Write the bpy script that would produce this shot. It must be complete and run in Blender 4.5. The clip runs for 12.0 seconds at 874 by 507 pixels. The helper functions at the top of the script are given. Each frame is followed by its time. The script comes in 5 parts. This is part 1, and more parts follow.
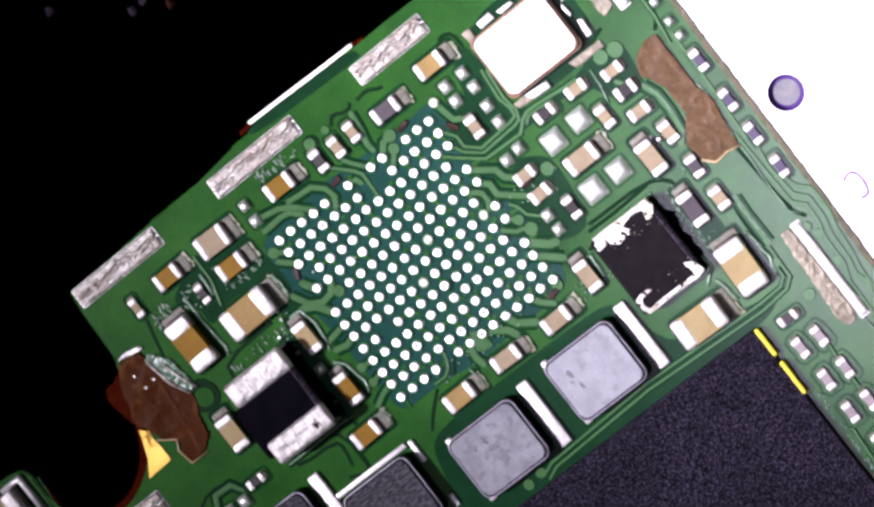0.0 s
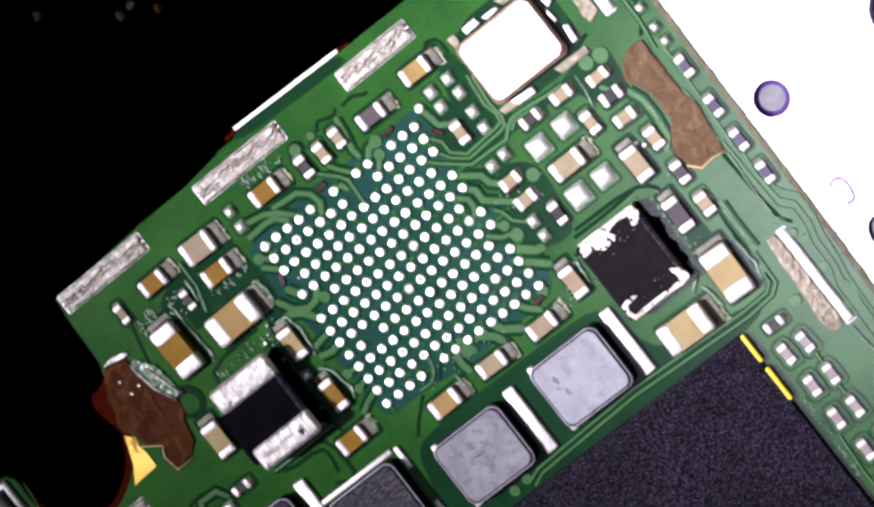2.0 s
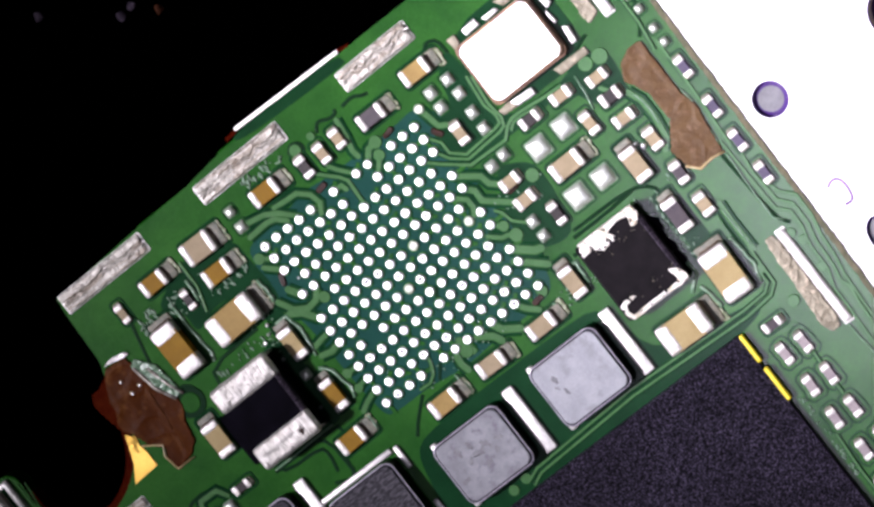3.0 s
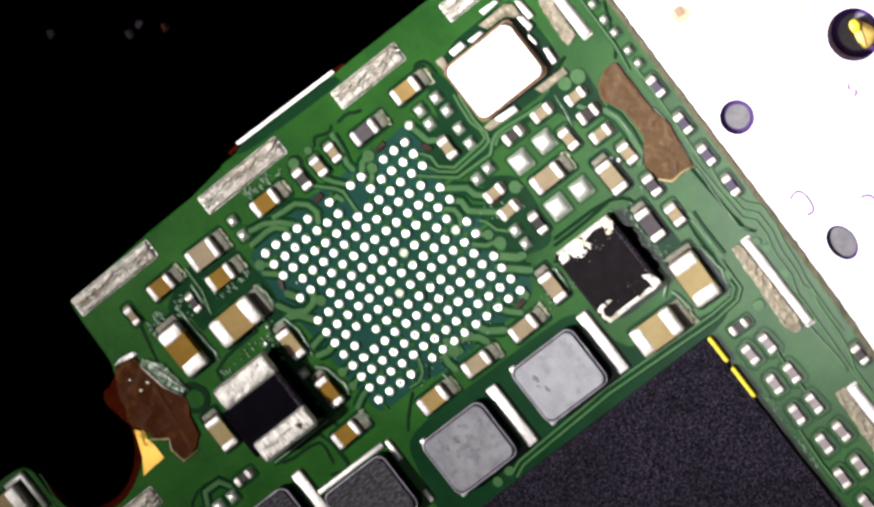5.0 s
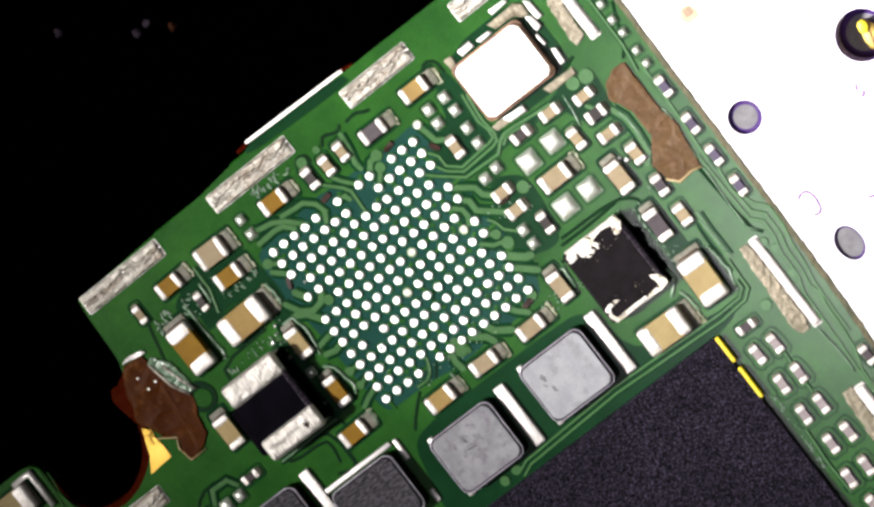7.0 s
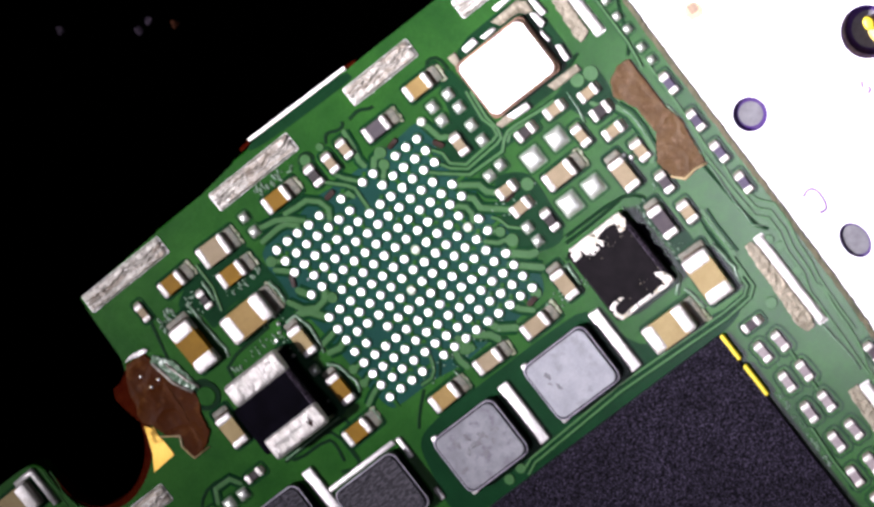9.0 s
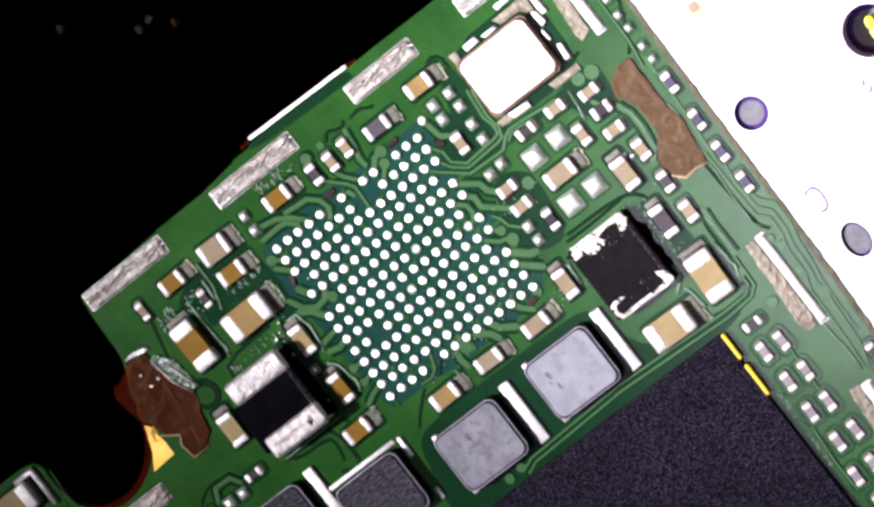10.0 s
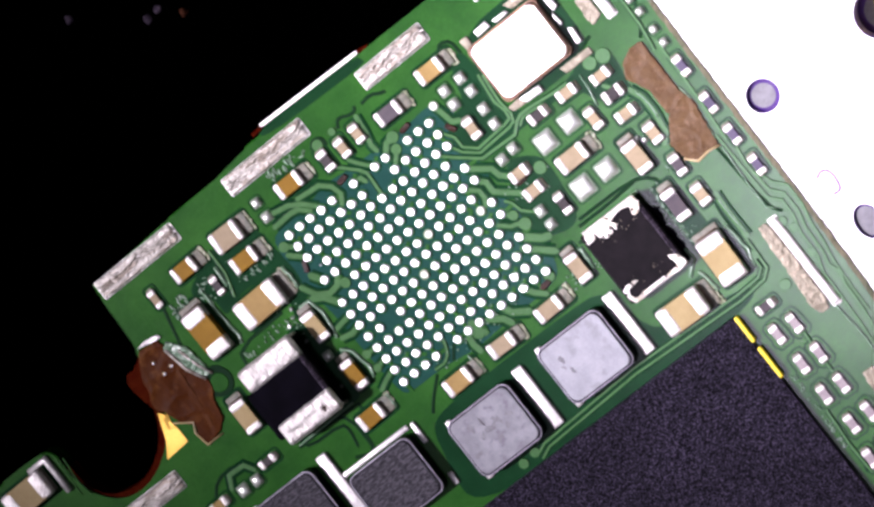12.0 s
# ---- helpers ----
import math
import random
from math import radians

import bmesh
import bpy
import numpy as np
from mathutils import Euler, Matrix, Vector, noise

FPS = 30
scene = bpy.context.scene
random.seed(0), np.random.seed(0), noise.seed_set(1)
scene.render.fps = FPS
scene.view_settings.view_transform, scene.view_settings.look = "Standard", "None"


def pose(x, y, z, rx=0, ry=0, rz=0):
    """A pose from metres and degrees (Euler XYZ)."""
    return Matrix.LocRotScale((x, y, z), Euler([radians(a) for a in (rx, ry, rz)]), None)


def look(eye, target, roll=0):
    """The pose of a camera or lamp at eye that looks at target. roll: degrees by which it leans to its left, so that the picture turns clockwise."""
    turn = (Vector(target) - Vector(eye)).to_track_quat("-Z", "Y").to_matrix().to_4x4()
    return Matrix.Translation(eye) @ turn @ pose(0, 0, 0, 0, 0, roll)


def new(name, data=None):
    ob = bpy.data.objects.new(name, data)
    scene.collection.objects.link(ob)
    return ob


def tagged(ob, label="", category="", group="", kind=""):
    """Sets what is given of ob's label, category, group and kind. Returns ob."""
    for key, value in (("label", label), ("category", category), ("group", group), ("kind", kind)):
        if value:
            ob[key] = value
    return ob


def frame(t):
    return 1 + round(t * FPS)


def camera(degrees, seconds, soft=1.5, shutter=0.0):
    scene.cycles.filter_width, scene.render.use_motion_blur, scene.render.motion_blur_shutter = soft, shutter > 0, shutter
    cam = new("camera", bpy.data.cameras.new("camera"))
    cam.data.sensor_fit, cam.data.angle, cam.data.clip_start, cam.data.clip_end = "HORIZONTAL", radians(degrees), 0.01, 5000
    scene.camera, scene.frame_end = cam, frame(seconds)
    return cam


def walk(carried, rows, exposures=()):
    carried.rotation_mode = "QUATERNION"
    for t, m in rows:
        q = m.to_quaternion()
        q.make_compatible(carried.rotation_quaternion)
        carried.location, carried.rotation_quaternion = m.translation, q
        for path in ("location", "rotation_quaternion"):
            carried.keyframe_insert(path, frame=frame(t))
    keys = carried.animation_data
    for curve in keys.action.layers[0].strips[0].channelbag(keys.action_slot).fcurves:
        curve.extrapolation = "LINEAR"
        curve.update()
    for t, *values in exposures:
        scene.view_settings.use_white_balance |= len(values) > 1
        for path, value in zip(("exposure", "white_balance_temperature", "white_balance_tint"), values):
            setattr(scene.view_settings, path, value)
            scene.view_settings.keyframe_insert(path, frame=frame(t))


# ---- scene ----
import itertools

# Board axes: x runs along the long edge, y across it, z up from the board's top face.  Plans below are in millimetres.
MM = 0.001
cam = camera(14.0, 12.0, soft=2.8)
TILT, HEADING = 16.2, -2.54


def eye_at(tx, ty, distance, roll):
    """The microscope's eye, leaning off the board's normal towards +x, looking at (tx, ty) on the board."""
    t, a, r = radians(TILT), radians(HEADING), radians(roll)
    d = Vector((math.sin(t) * math.cos(a), math.sin(t) * math.sin(a), math.cos(t)))
    side = Vector((math.cos(r), math.sin(r), 0))
    side = (side - d * side.dot(d)).normalized()
    up = d.cross(side)
    m = Matrix((side, up, d)).transposed().to_4x4()
    m.translation = (Vector((tx, ty, 0)) + d * distance) * MM
    return m


PATH = [
    (0.0, 0.548, -0.221, 92.63, -36.94),
    (0.1, 0.592, -0.232, 92.62, -36.95),
    (0.2, 0.614, -0.237, 92.62, -36.96),
    (0.3, 0.705, -0.260, 92.60, -36.98),
    (0.4, 0.976, -0.328, 92.54, -37.06),
    (0.5, 0.985, -0.330, 92.54, -37.06),
    (1.0, 0.989, -0.347, 92.41, -37.04),
    (1.5, 0.932, -0.317, 92.10, -36.97),
    (2.0, 0.954, -0.330, 92.36, -36.96),
    (2.5, 0.961, -0.329, 92.58, -36.93),
    (4.3, 1.248, -0.356, 93.37, -36.95),
    (4.4, 1.277, -0.335, 95.22, -36.88),
    (4.5, 1.313, -0.310, 97.47, -36.79),
    (4.6, 1.327, -0.357, 98.66, -36.81),
    (4.7, 1.331, -0.370, 98.98, -36.82),
    (5.0, 1.332, -0.373, 99.06, -36.82),
    (5.5, 1.235, -0.333, 99.17, -36.81),
    (6.0, 1.165, -0.317, 99.11, -36.74),
    (6.5, 1.250, -0.251, 99.24, -36.69),
    (7.0, 1.146, -0.252, 99.23, -36.71),
    (9.0, 1.013, -0.238, 98.90, -36.72),
    (9.5, 1.009, -0.235, 98.85, -36.71),
    (10.0, 0.980, -0.250, 98.76, -36.68),
    (10.5, 0.909, -0.244, 98.85, -36.75),
    (11.0, 0.778, -0.231, 98.87, -36.72),
    (11.5, 0.699, -0.247, 98.91, -36.69),
    (11.6, 0.569, -0.303, 98.91, -36.88),
    (11.7, 0.446, -0.357, 98.91, -37.07),
    (11.8, 0.433, -0.362, 98.91, -37.09),
    (12.0, 0.438, -0.360, 98.91, -37.08),
]
EXPOSURES = [
    (0.0, 0.80, 5740, 36),
    (1.0, 0.71, 5740, 35),
    (1.5, 0.86, 5770, 34),
    (2.0, 0.77, 5790, 31),
    (2.5, 0.72, 5810, 30),
    (4.3, 0.55, 6030, 20),
    (4.6, 0.54, 6230, 18),
    (6.0, 0.70, 6290, 17),
    (7.0, 0.71, 6330, 17),
    (7.2, 0.71, 6330, 17),
    (9.0, 0.69, 5890, 27),
    (10.8, 0.75, 5870, 32),
    (12.0, 0.96, 5850, 36),
]
walk(cam, [(t, eye_at(x, y, d, r)) for t, x, y, d, r in PATH], EXPOSURES)

# ---- light: a bench lamp head beside the microscope, an added lamp, and the dim room ----
world = bpy.data.worlds.new("room")
scene.world = world
world.use_nodes = True
world.node_tree.nodes["Background"].inputs[0].default_value = (0.9, 0.93, 0.9, 1)
world.node_tree.nodes["Background"].inputs[1].default_value = 0.006


def disc_lamp(name, direction, distance, radius, watts, colour, aim=(0, 0, 0), beam=180):
    data = bpy.data.lights.new(name, "AREA")
    data.shape, data.size, data.energy, data.color = "DISK", 2 * radius * MM, watts, colour
    ob = new(name, data)
    ob.matrix_world = look(Vector(direction).normalized() * distance * MM, Vector(aim) * MM)
    data.spread = radians(beam)
    return ob


disc_lamp("bench_lamp", (-0.66, 0.3, 1.0), 300, 20, 0.0157, (1.0, 0.965, 0.885), (25, 2.05, 0), 10)
# Unseen added lamp: its gloss on the mask stands in for lens haze.
disc_lamp("ring_lamp", (-0.08, -0.07, 1.0), 150, 15, 0.00044, (1.0, 0.97, 0.99), (12, 1, 0), 17)
# ---- materials ----


class Nodes:
    """A small writer of node materials."""

    def __init__(self, name, colour, rough=0.5, metal=0.0, spec=0.5, coat=0.0):
        self.m = bpy.data.materials.new(name)
        self.m.use_nodes = True
        self.t = self.m.node_tree
        self.b = self.t.nodes["Principled BSDF"]
        self.b.inputs["Base Color"].default_value = (*colour, 1)
        self.b.inputs["Roughness"].default_value = rough
        self.b.inputs["Metallic"].default_value = metal
        self.b.inputs["Specular IOR Level"].default_value = spec
        self.b.inputs["Coat Weight"].default_value = coat
        self.b.inputs["Coat Roughness"].default_value = 0.15
        self.co = self.t.nodes.new("ShaderNodeTexCoord").outputs["Object"]
        self.info = self.t.nodes.new("ShaderNodeObjectInfo")

    def shift(self):
        """Object coordinates moved by a random step for each object."""
        n = self.t.nodes.new("ShaderNodeVectorMath")
        n.operation = "MULTIPLY_ADD"
        self.t.links.new(self.info.outputs["Random"], n.inputs[0])
        n.inputs[1].default_value = (0.37, 0.61, 0.23)
        self.t.links.new(self.co, n.inputs[2])
        return n.outputs[0]

    def noise(self, size_mm, detail=4, rough=0.6, stretch=(1, 1, 1)):
        mp = self.t.nodes.new("ShaderNodeMapping")
        mp.inputs["Scale"].default_value = [1000 / size_mm * s for s in stretch]
        self.t.links.new(self.shift(), mp.inputs[0])
        n = self.t.nodes.new("ShaderNodeTexNoise")
        n.inputs["Scale"].default_value = 1
        n.inputs["Detail"].default_value = detail
        n.inputs["Roughness"].default_value = rough
        self.t.links.new(mp.outputs[0], n.inputs["Vector"])
        return n.outputs["Fac"]

    def ramp(self, fac, stops):
        r = self.t.nodes.new("ShaderNodeValToRGB")
        while len(r.color_ramp.elements) < len(stops):
            r.color_ramp.elements.new(0.5)
        for e, (p, c) in zip(r.color_ramp.elements, stops):
            e.position, e.color = p, (*c, 1) if len(c) == 3 else c
        self.t.links.new(fac, r.inputs[0])
        return r.outputs[0]

    def mix(self, fac, a, b, blend="MIX"):
        n = self.t.nodes.new("ShaderNodeMix")
        n.data_type, n.blend_type = "RGBA", blend
        for sock, val in ((n.inputs[0], fac), (n.inputs[6], a), (n.inputs[7], b)):
            if isinstance(val, bpy.types.NodeSocket):
                self.t.links.new(val, sock)
            elif isinstance(val, (int, float)):
                sock.default_value = val
            else:
                sock.default_value = (*val, 1)
        return n.outputs[2]

    def colour(self, out):
        self.t.links.new(out, self.b.inputs["Base Color"])
        return self

    def rough(self, out, lo, hi):
        n = self.t.nodes.new("ShaderNodeMapRange")
        n.inputs["To Min"].default_value, n.inputs["To Max"].default_value = lo, hi
        self.t.links.new(out, n.inputs[0])
        self.t.links.new(n.outputs[0], self.b.inputs["Roughness"])
        return self

    def bump(self, out, depth_mm, strength=1.0):
        n = self.t.nodes.new("ShaderNodeBump")
        n.inputs["Distance"].default_value = depth_mm * MM
        n.inputs["Strength"].default_value = strength
        self.t.links.new(out, n.inputs["Height"])
        self.t.links.new(n.outputs[0], self.b.inputs["Normal"])
        return self


def spotted(name, colour, other, rough, metal=0.0, grain=0.08, patch=0.9, depth=0.006, spread=0.35, spec=0.5, coat=0.0, wear=None, vein=None, lay=(1, 1, 1)):
    """Colour that drifts to another over patches, with a fine grain in tone and relief."""
    n = Nodes(name, colour, rough, metal, spec, coat)
    big, fine = n.noise(patch, 3, 0.6, lay), n.noise(grain, 5, 0.6, lay)
    base = n.mix(n.ramp(big, [(0.5 - spread / 2, (0, 0, 0)), (0.5 + spread / 2, (1, 1, 1))]), colour, other)
    base = n.mix(0.5, base, n.ramp(fine, [(0.25, (0.55, 0.55, 0.55)), (0.75, (1, 1, 1))]), "MULTIPLY")
    if wear:
        base = n.mix(n.ramp(n.noise(patch * 0.8, 6, 0.65), [(0.54, (0, 0, 0)), (0.66, (0.8, 0.8, 0.8))]), base, wear)
    if vein:
        base = n.mix(n.ramp(n.noise(0.55, 5, 0.6, (0.22, 1.5, 1)), [(0.465, (0, 0, 0)), (0.493, (0.8, 0.8, 0.8)), (0.507, (0.8, 0.8, 0.8)), (0.535, (0, 0, 0))]), base, vein)
    n.colour(base).rough(fine, rough * 0.75, min(1, rough * 1.25)).bump(fine, depth)
    return n.m


def speckled(name, low, high, rough, grain, depth, spec=0.2, stretch=(1, 1, 1), step=(0.42, 0.7), detail=3):
    """A granular moulded face: bright and dark grains with relief, over slow drifts of tone."""
    n = Nodes(name, low, rough, 0, spec)
    fine, slow = n.noise(grain, detail, 0.7, stretch), n.noise(grain * 28, 3)
    base = n.mix(n.ramp(fine, [(step[0], (0, 0, 0)), (step[1], (1, 1, 1))]), low, high)
    base = n.mix(0.6, base, n.ramp(slow, [(0.3, (0.5, 0.5, 0.5)), (0.7, (1, 1, 1))]), "MULTIPLY")
    n.colour(base).bump(fine, depth)
    return n.m


MASK_DARK = spotted("solder_mask_dark", (0.0018, 0.024, 0.007), (0.0038, 0.036, 0.0105), 0.19, 0, 0.05, 1.5, 0.0003, spec=0.1)
MASK_TEAL = spotted("solder_mask_over_laminate", (0.0045, 0.038, 0.029), (0.008, 0.052, 0.039), 0.17, 0, 0.05, 1.2, 0.0006, spec=0.2)
MASK = spotted("solder_mask_green", (0.0038, 0.049, 0.003), (0.017, 0.095, 0.0085), 0.19, 0, 0.09, 1.9, 0.0012, 0.5, spec=0.22)
MASK_TRACE = spotted("solder_mask_over_copper", (0.024, 0.094, 0.019), (0.036, 0.118, 0.029), 0.24, 0, 0.05, 0.8, 0.0006, spec=0.28)
MASK_PALE = spotted("solder_mask_edge", (0.07, 0.15, 0.08), (0.13, 0.21, 0.13), 0.3, 0, 0.05, 0.3, 0.004)
LAMINATE = spotted("laminate_edge", (0.13, 0.11, 0.065), (0.06, 0.065, 0.035), 0.7, 0, 0.05, 0.4, 0.012, spec=0.2)
TIN = spotted("tin", (0.74, 0.72, 0.69), (0.56, 0.54, 0.51), 0.42, 0.45, 0.09, 0.25, 0.012)
FLAKED = spotted("corroded_tin", (0.8, 0.78, 0.74), (0.36, 0.33, 0.24), 0.45, 0.3, 0.07, 0.3, 0.02, wear=(0.33, 0.26, 0.16))
TIN_END = spotted("tinned_end", (0.74, 0.72, 0.69), (0.52, 0.495, 0.45), 0.42, 0.4, 0.08, 0.22, 0.02, wear=(0.4, 0.365, 0.29))
TIN_ROUGH = spotted("wrinkled_tin", (0.43, 0.41, 0.36), (0.29, 0.275, 0.24), 0.5, 0.6, 0.06, 0.3, 0.02, wear=(0.6, 0.58, 0.52), vein=(0.17, 0.13, 0.09), lay=(0.6, 1.3, 1))
TIN_RIDGED = spotted("ridged_tin", (0.64, 0.62, 0.575), (0.42, 0.405, 0.36), 0.45, 0.6, 0.12, 0.3, 0.06, lay=(1.8, 0.35, 1), wear=(0.72, 0.69, 0.65))
# Chip pads: base colour darkened to hold the shade behind the chip ends.
PAD = spotted("shaded_fluxed_pad", (0.13, 0.115, 0.075), (0.045, 0.055, 0.03), 0.5, 0.0, 0.05, 0.15, 0.014)
SOLDER = spotted("solder", (0.92, 0.92, 0.92), (0.85, 0.86, 0.87), 0.48, 1.0, 0.06, 0.3, 0.003)
SOLDER_GREY = spotted("grey_solder", (0.55, 0.58, 0.49), (0.37, 0.42, 0.32), 0.5, 0.45, 0.05, 0.08, 0.02)
# Chip fillets: the shadow at the chip's end is put into this dark brown.
SOLDER_SHADED = spotted("shaded_solder", (0.13, 0.095, 0.07), (0.07, 0.05, 0.04), 0.45, 0.1, 0.05, 0.2, 0.006)
ORANGE = spotted("ochre_ceramic", (0.225, 0.122, 0.008), (0.18, 0.095, 0.006), 0.4, 0, 0.03, 0.5, 0.002, spec=0.06)
TAN = spotted("tan_ceramic", (0.3, 0.205, 0.07), (0.25, 0.165, 0.055), 0.4, 0, 0.03, 0.5, 0.002, spec=0.06)
CREAM = spotted("cream_ceramic", (0.34, 0.265, 0.125), (0.29, 0.22, 0.1), 0.4, 0, 0.03, 0.5, 0.002, spec=0.06)
PINK = spotted("rosy_ceramic", (0.29, 0.232, 0.145), (0.24, 0.19, 0.115), 0.4, 0, 0.03, 0.4, 0.002, spec=0.06)
GREY = spotted("grey_ceramic", (0.055, 0.042, 0.046), (0.036, 0.028, 0.034), 0.4, 0, 0.03, 0.4, 0.002, spec=0.2)
PURPLE = spotted("violet_ceramic", (0.07, 0.055, 0.095), (0.05, 0.04, 0.07), 0.4, 0, 0.03, 0.4, 0.002, spec=0.2)
DARK = spotted("dark_ceramic", (0.012, 0.008, 0.008), (0.018, 0.011, 0.009), 0.4, 0, 0.03, 0.4, 0.002, spec=0.2)
BLACK = spotted("black_moulding", (0.003, 0.003, 0.005), (0.006, 0.005, 0.008), 0.4, 0, 0.05, 0.5, 0.006, spec=0.06)
BLACK_ROUGH = spotted("rough_black_moulding", (0.0012, 0.001, 0.002), (0.003, 0.0024, 0.005), 0.6, 0, 0.07, 0.5, 0.012, spec=0.01)
RIM = spotted("rim_grey", (0.26, 0.245, 0.29), (0.12, 0.11, 0.135), 0.4, 0.3, 0.05, 0.4, 0.006)
PLATE_GREY = spotted("pale_grey_plate", (0.295, 0.305, 0.326), (0.23, 0.238, 0.258), 0.5, 0.0, 0.05, 0.6, 0.01, 0.3, spec=0.3, wear=(0.165, 0.168, 0.18))
PLATE_DARK = speckled("dark_grey_plate", (0.009, 0.008, 0.0115), (0.085, 0.079, 0.094), 0.5, 0.11, 0.02, 0.1, (0.7, 1.7, 1), (0.4, 0.72))
EPOXY = speckled("chip_epoxy", (0.0012, 0.0009, 0.0026), (0.165, 0.136, 0.212), 0.55, 0.045, 0.03, 0.04, (1.2, 0.85, 1), (0.5, 0.78), 5)
ALU = spotted("white_metal_plate", (0.9, 0.9, 0.9), (0.86, 0.86, 0.87), 0.55, 0.3, 0.1, 3.0, 0.002)
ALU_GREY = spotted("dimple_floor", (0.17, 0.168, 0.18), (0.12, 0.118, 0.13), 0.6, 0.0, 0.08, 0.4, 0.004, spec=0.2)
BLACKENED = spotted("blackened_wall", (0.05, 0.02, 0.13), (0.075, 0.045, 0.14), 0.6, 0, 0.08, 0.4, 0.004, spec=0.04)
STAIN_WARM = spotted("warm_stain", (0.4, 0.27, 0.16), (0.52, 0.4, 0.24), 0.6, 0, 0.1, 0.2, 0.003)
STAIN_BROWN = spotted("brown_stain", (0.2, 0.13, 0.09), (0.28, 0.19, 0.11), 0.6, 0, 0.1, 0.15, 0.003)
STAIN_YELLOW = spotted("pale_yellow_stain", (0.66, 0.63, 0.2), (0.7, 0.68, 0.34), 0.6, 0, 0.1, 0.2, 0.003)
STAIN_VIOLET = spotted("violet_scratch", (0.13, 0.07, 0.2), (0.25, 0.15, 0.3), 0.6, 0, 0.1, 0.2, 0.003, spec=0.1)
GOLD = spotted("gold", (0.6, 0.39, 0.08), (0.5, 0.31, 0.055), 0.5, 1.0, 0.08, 0.4, 0.01)
BRASS = spotted("dull_brass", (0.42, 0.3, 0.06), (0.3, 0.2, 0.035), 0.45, 0.5, 0.08, 0.3, 0.01)
YELLOW = spotted("yellow_gold_edge", (0.7, 0.58, 0.012), (0.62, 0.5, 0.01), 0.4, 0.2, 0.05, 0.4, 0.004)
BROWN = spotted("brown_tape", (0.036, 0.0085, 0.0012), (0.056, 0.016, 0.0025), 0.38, 0, 0.13, 0.6, 0.01, spec=0.02, wear=(0.09, 0.034, 0.009), lay=(1.3, 0.35, 1))
BROWN_STREAK = spotted("streaked_brown_tape", (0.075, 0.026, 0.007), (0.05, 0.014, 0.003), 0.42, 0, 0.08, 0.3, 0.008, spec=0.03, lay=(1.3, 0.3, 1))
BROWN_MATT = spotted("brown_residue", (0.098, 0.054, 0.02), (0.07, 0.036, 0.013), 0.5, 0, 0.06, 0.3, 0.012, spec=0.12, wear=(0.13, 0.075, 0.042))
LID = spotted("nickel_lid", (0.92, 0.91, 0.9), (0.88, 0.87, 0.86), 0.48, 1.0, 0.05, 1.0, 0.002)
LID_GOLD = spotted("gilded_flange", (0.19, 0.115, 0.045), (0.06, 0.03, 0.03), 0.4, 0.5, 0.05, 0.4, 0.006)
LID_EDGE = spotted("lid_edge", (0.16, 0.09, 0.05), (0.1, 0.06, 0.04), 0.5, 0.6, 0.05, 0.3, 0.004)
MAT = spotted("black_mat", (0.0001, 0.0001, 0.0001), (0.0002, 0.0002, 0.0002), 1.0, 0, 0.4, 4.0, 0.0, spec=0.0)
CRUMB = spotted("crumb", (0.35, 0.27, 0.36), (0.16, 0.12, 0.18), 0.6, 0.0, 0.1, 0.3, 0.01, spec=0.1)
CRUMB_RED = spotted("red_crumb", (0.4, 0.14, 0.07), (0.2, 0.07, 0.035), 0.6, 0.0, 0.1, 0.3, 0.01, spec=0.1)
SCORCH = spotted("burnt_flux", (0.03, 0.009, 0.004), (0.012, 0.005, 0.003), 0.4, 0, 0.05, 0.2, 0.008, spec=0.1)
PALE = spotted("pale_ceramic", (0.3, 0.262, 0.26), (0.235, 0.2, 0.21), 0.4, 0, 0.03, 0.4, 0.002, spec=0.06)
YELLOWED = spotted("yellowed_flux", (0.4, 0.3, 0.14), (0.3, 0.24, 0.12), 0.35, 0, 0.05, 0.2, 0.006)
BROWN_DEEP = spotted("deep_red_tape", (0.035, 0.003, 0.001), (0.05, 0.008, 0.002), 0.5, 0, 0.15, 0.4, 0.002, spec=0.0)
PLATE_MID = spotted("blotchy_grey_plate", (0.208, 0.212, 0.228), (0.145, 0.147, 0.162), 0.5, 0.0, 0.045, 0.5, 0.01, 0.25, spec=0.3, wear=(0.09, 0.082, 0.105))
SMEAR = spotted("dark_smear", (0.11, 0.105, 0.118), (0.17, 0.172, 0.18), 0.5, 0, 0.04, 0.15, 0.004, spec=0.3)
SCRAPED = spotted("scraped_solder", (0.27, 0.24, 0.17), (0.15, 0.13, 0.085), 0.6, 0.2, 0.07, 0.2, 0.025, wear=(0.46, 0.39, 0.29), lay=(1.6, 0.4, 1))
WORN_BLACK = speckled("worn_black_edge", (0.012, 0.009, 0.014), (0.13, 0.105, 0.14), 0.6, 0.07, 0.01, 0.05, (0.6, 1.4, 1))
SOLDER_SOFT = spotted("soft_solder", (0.72, 0.74, 0.68), (0.55, 0.6, 0.5), 0.4, 0.75, 0.06, 0.2, 0.003)
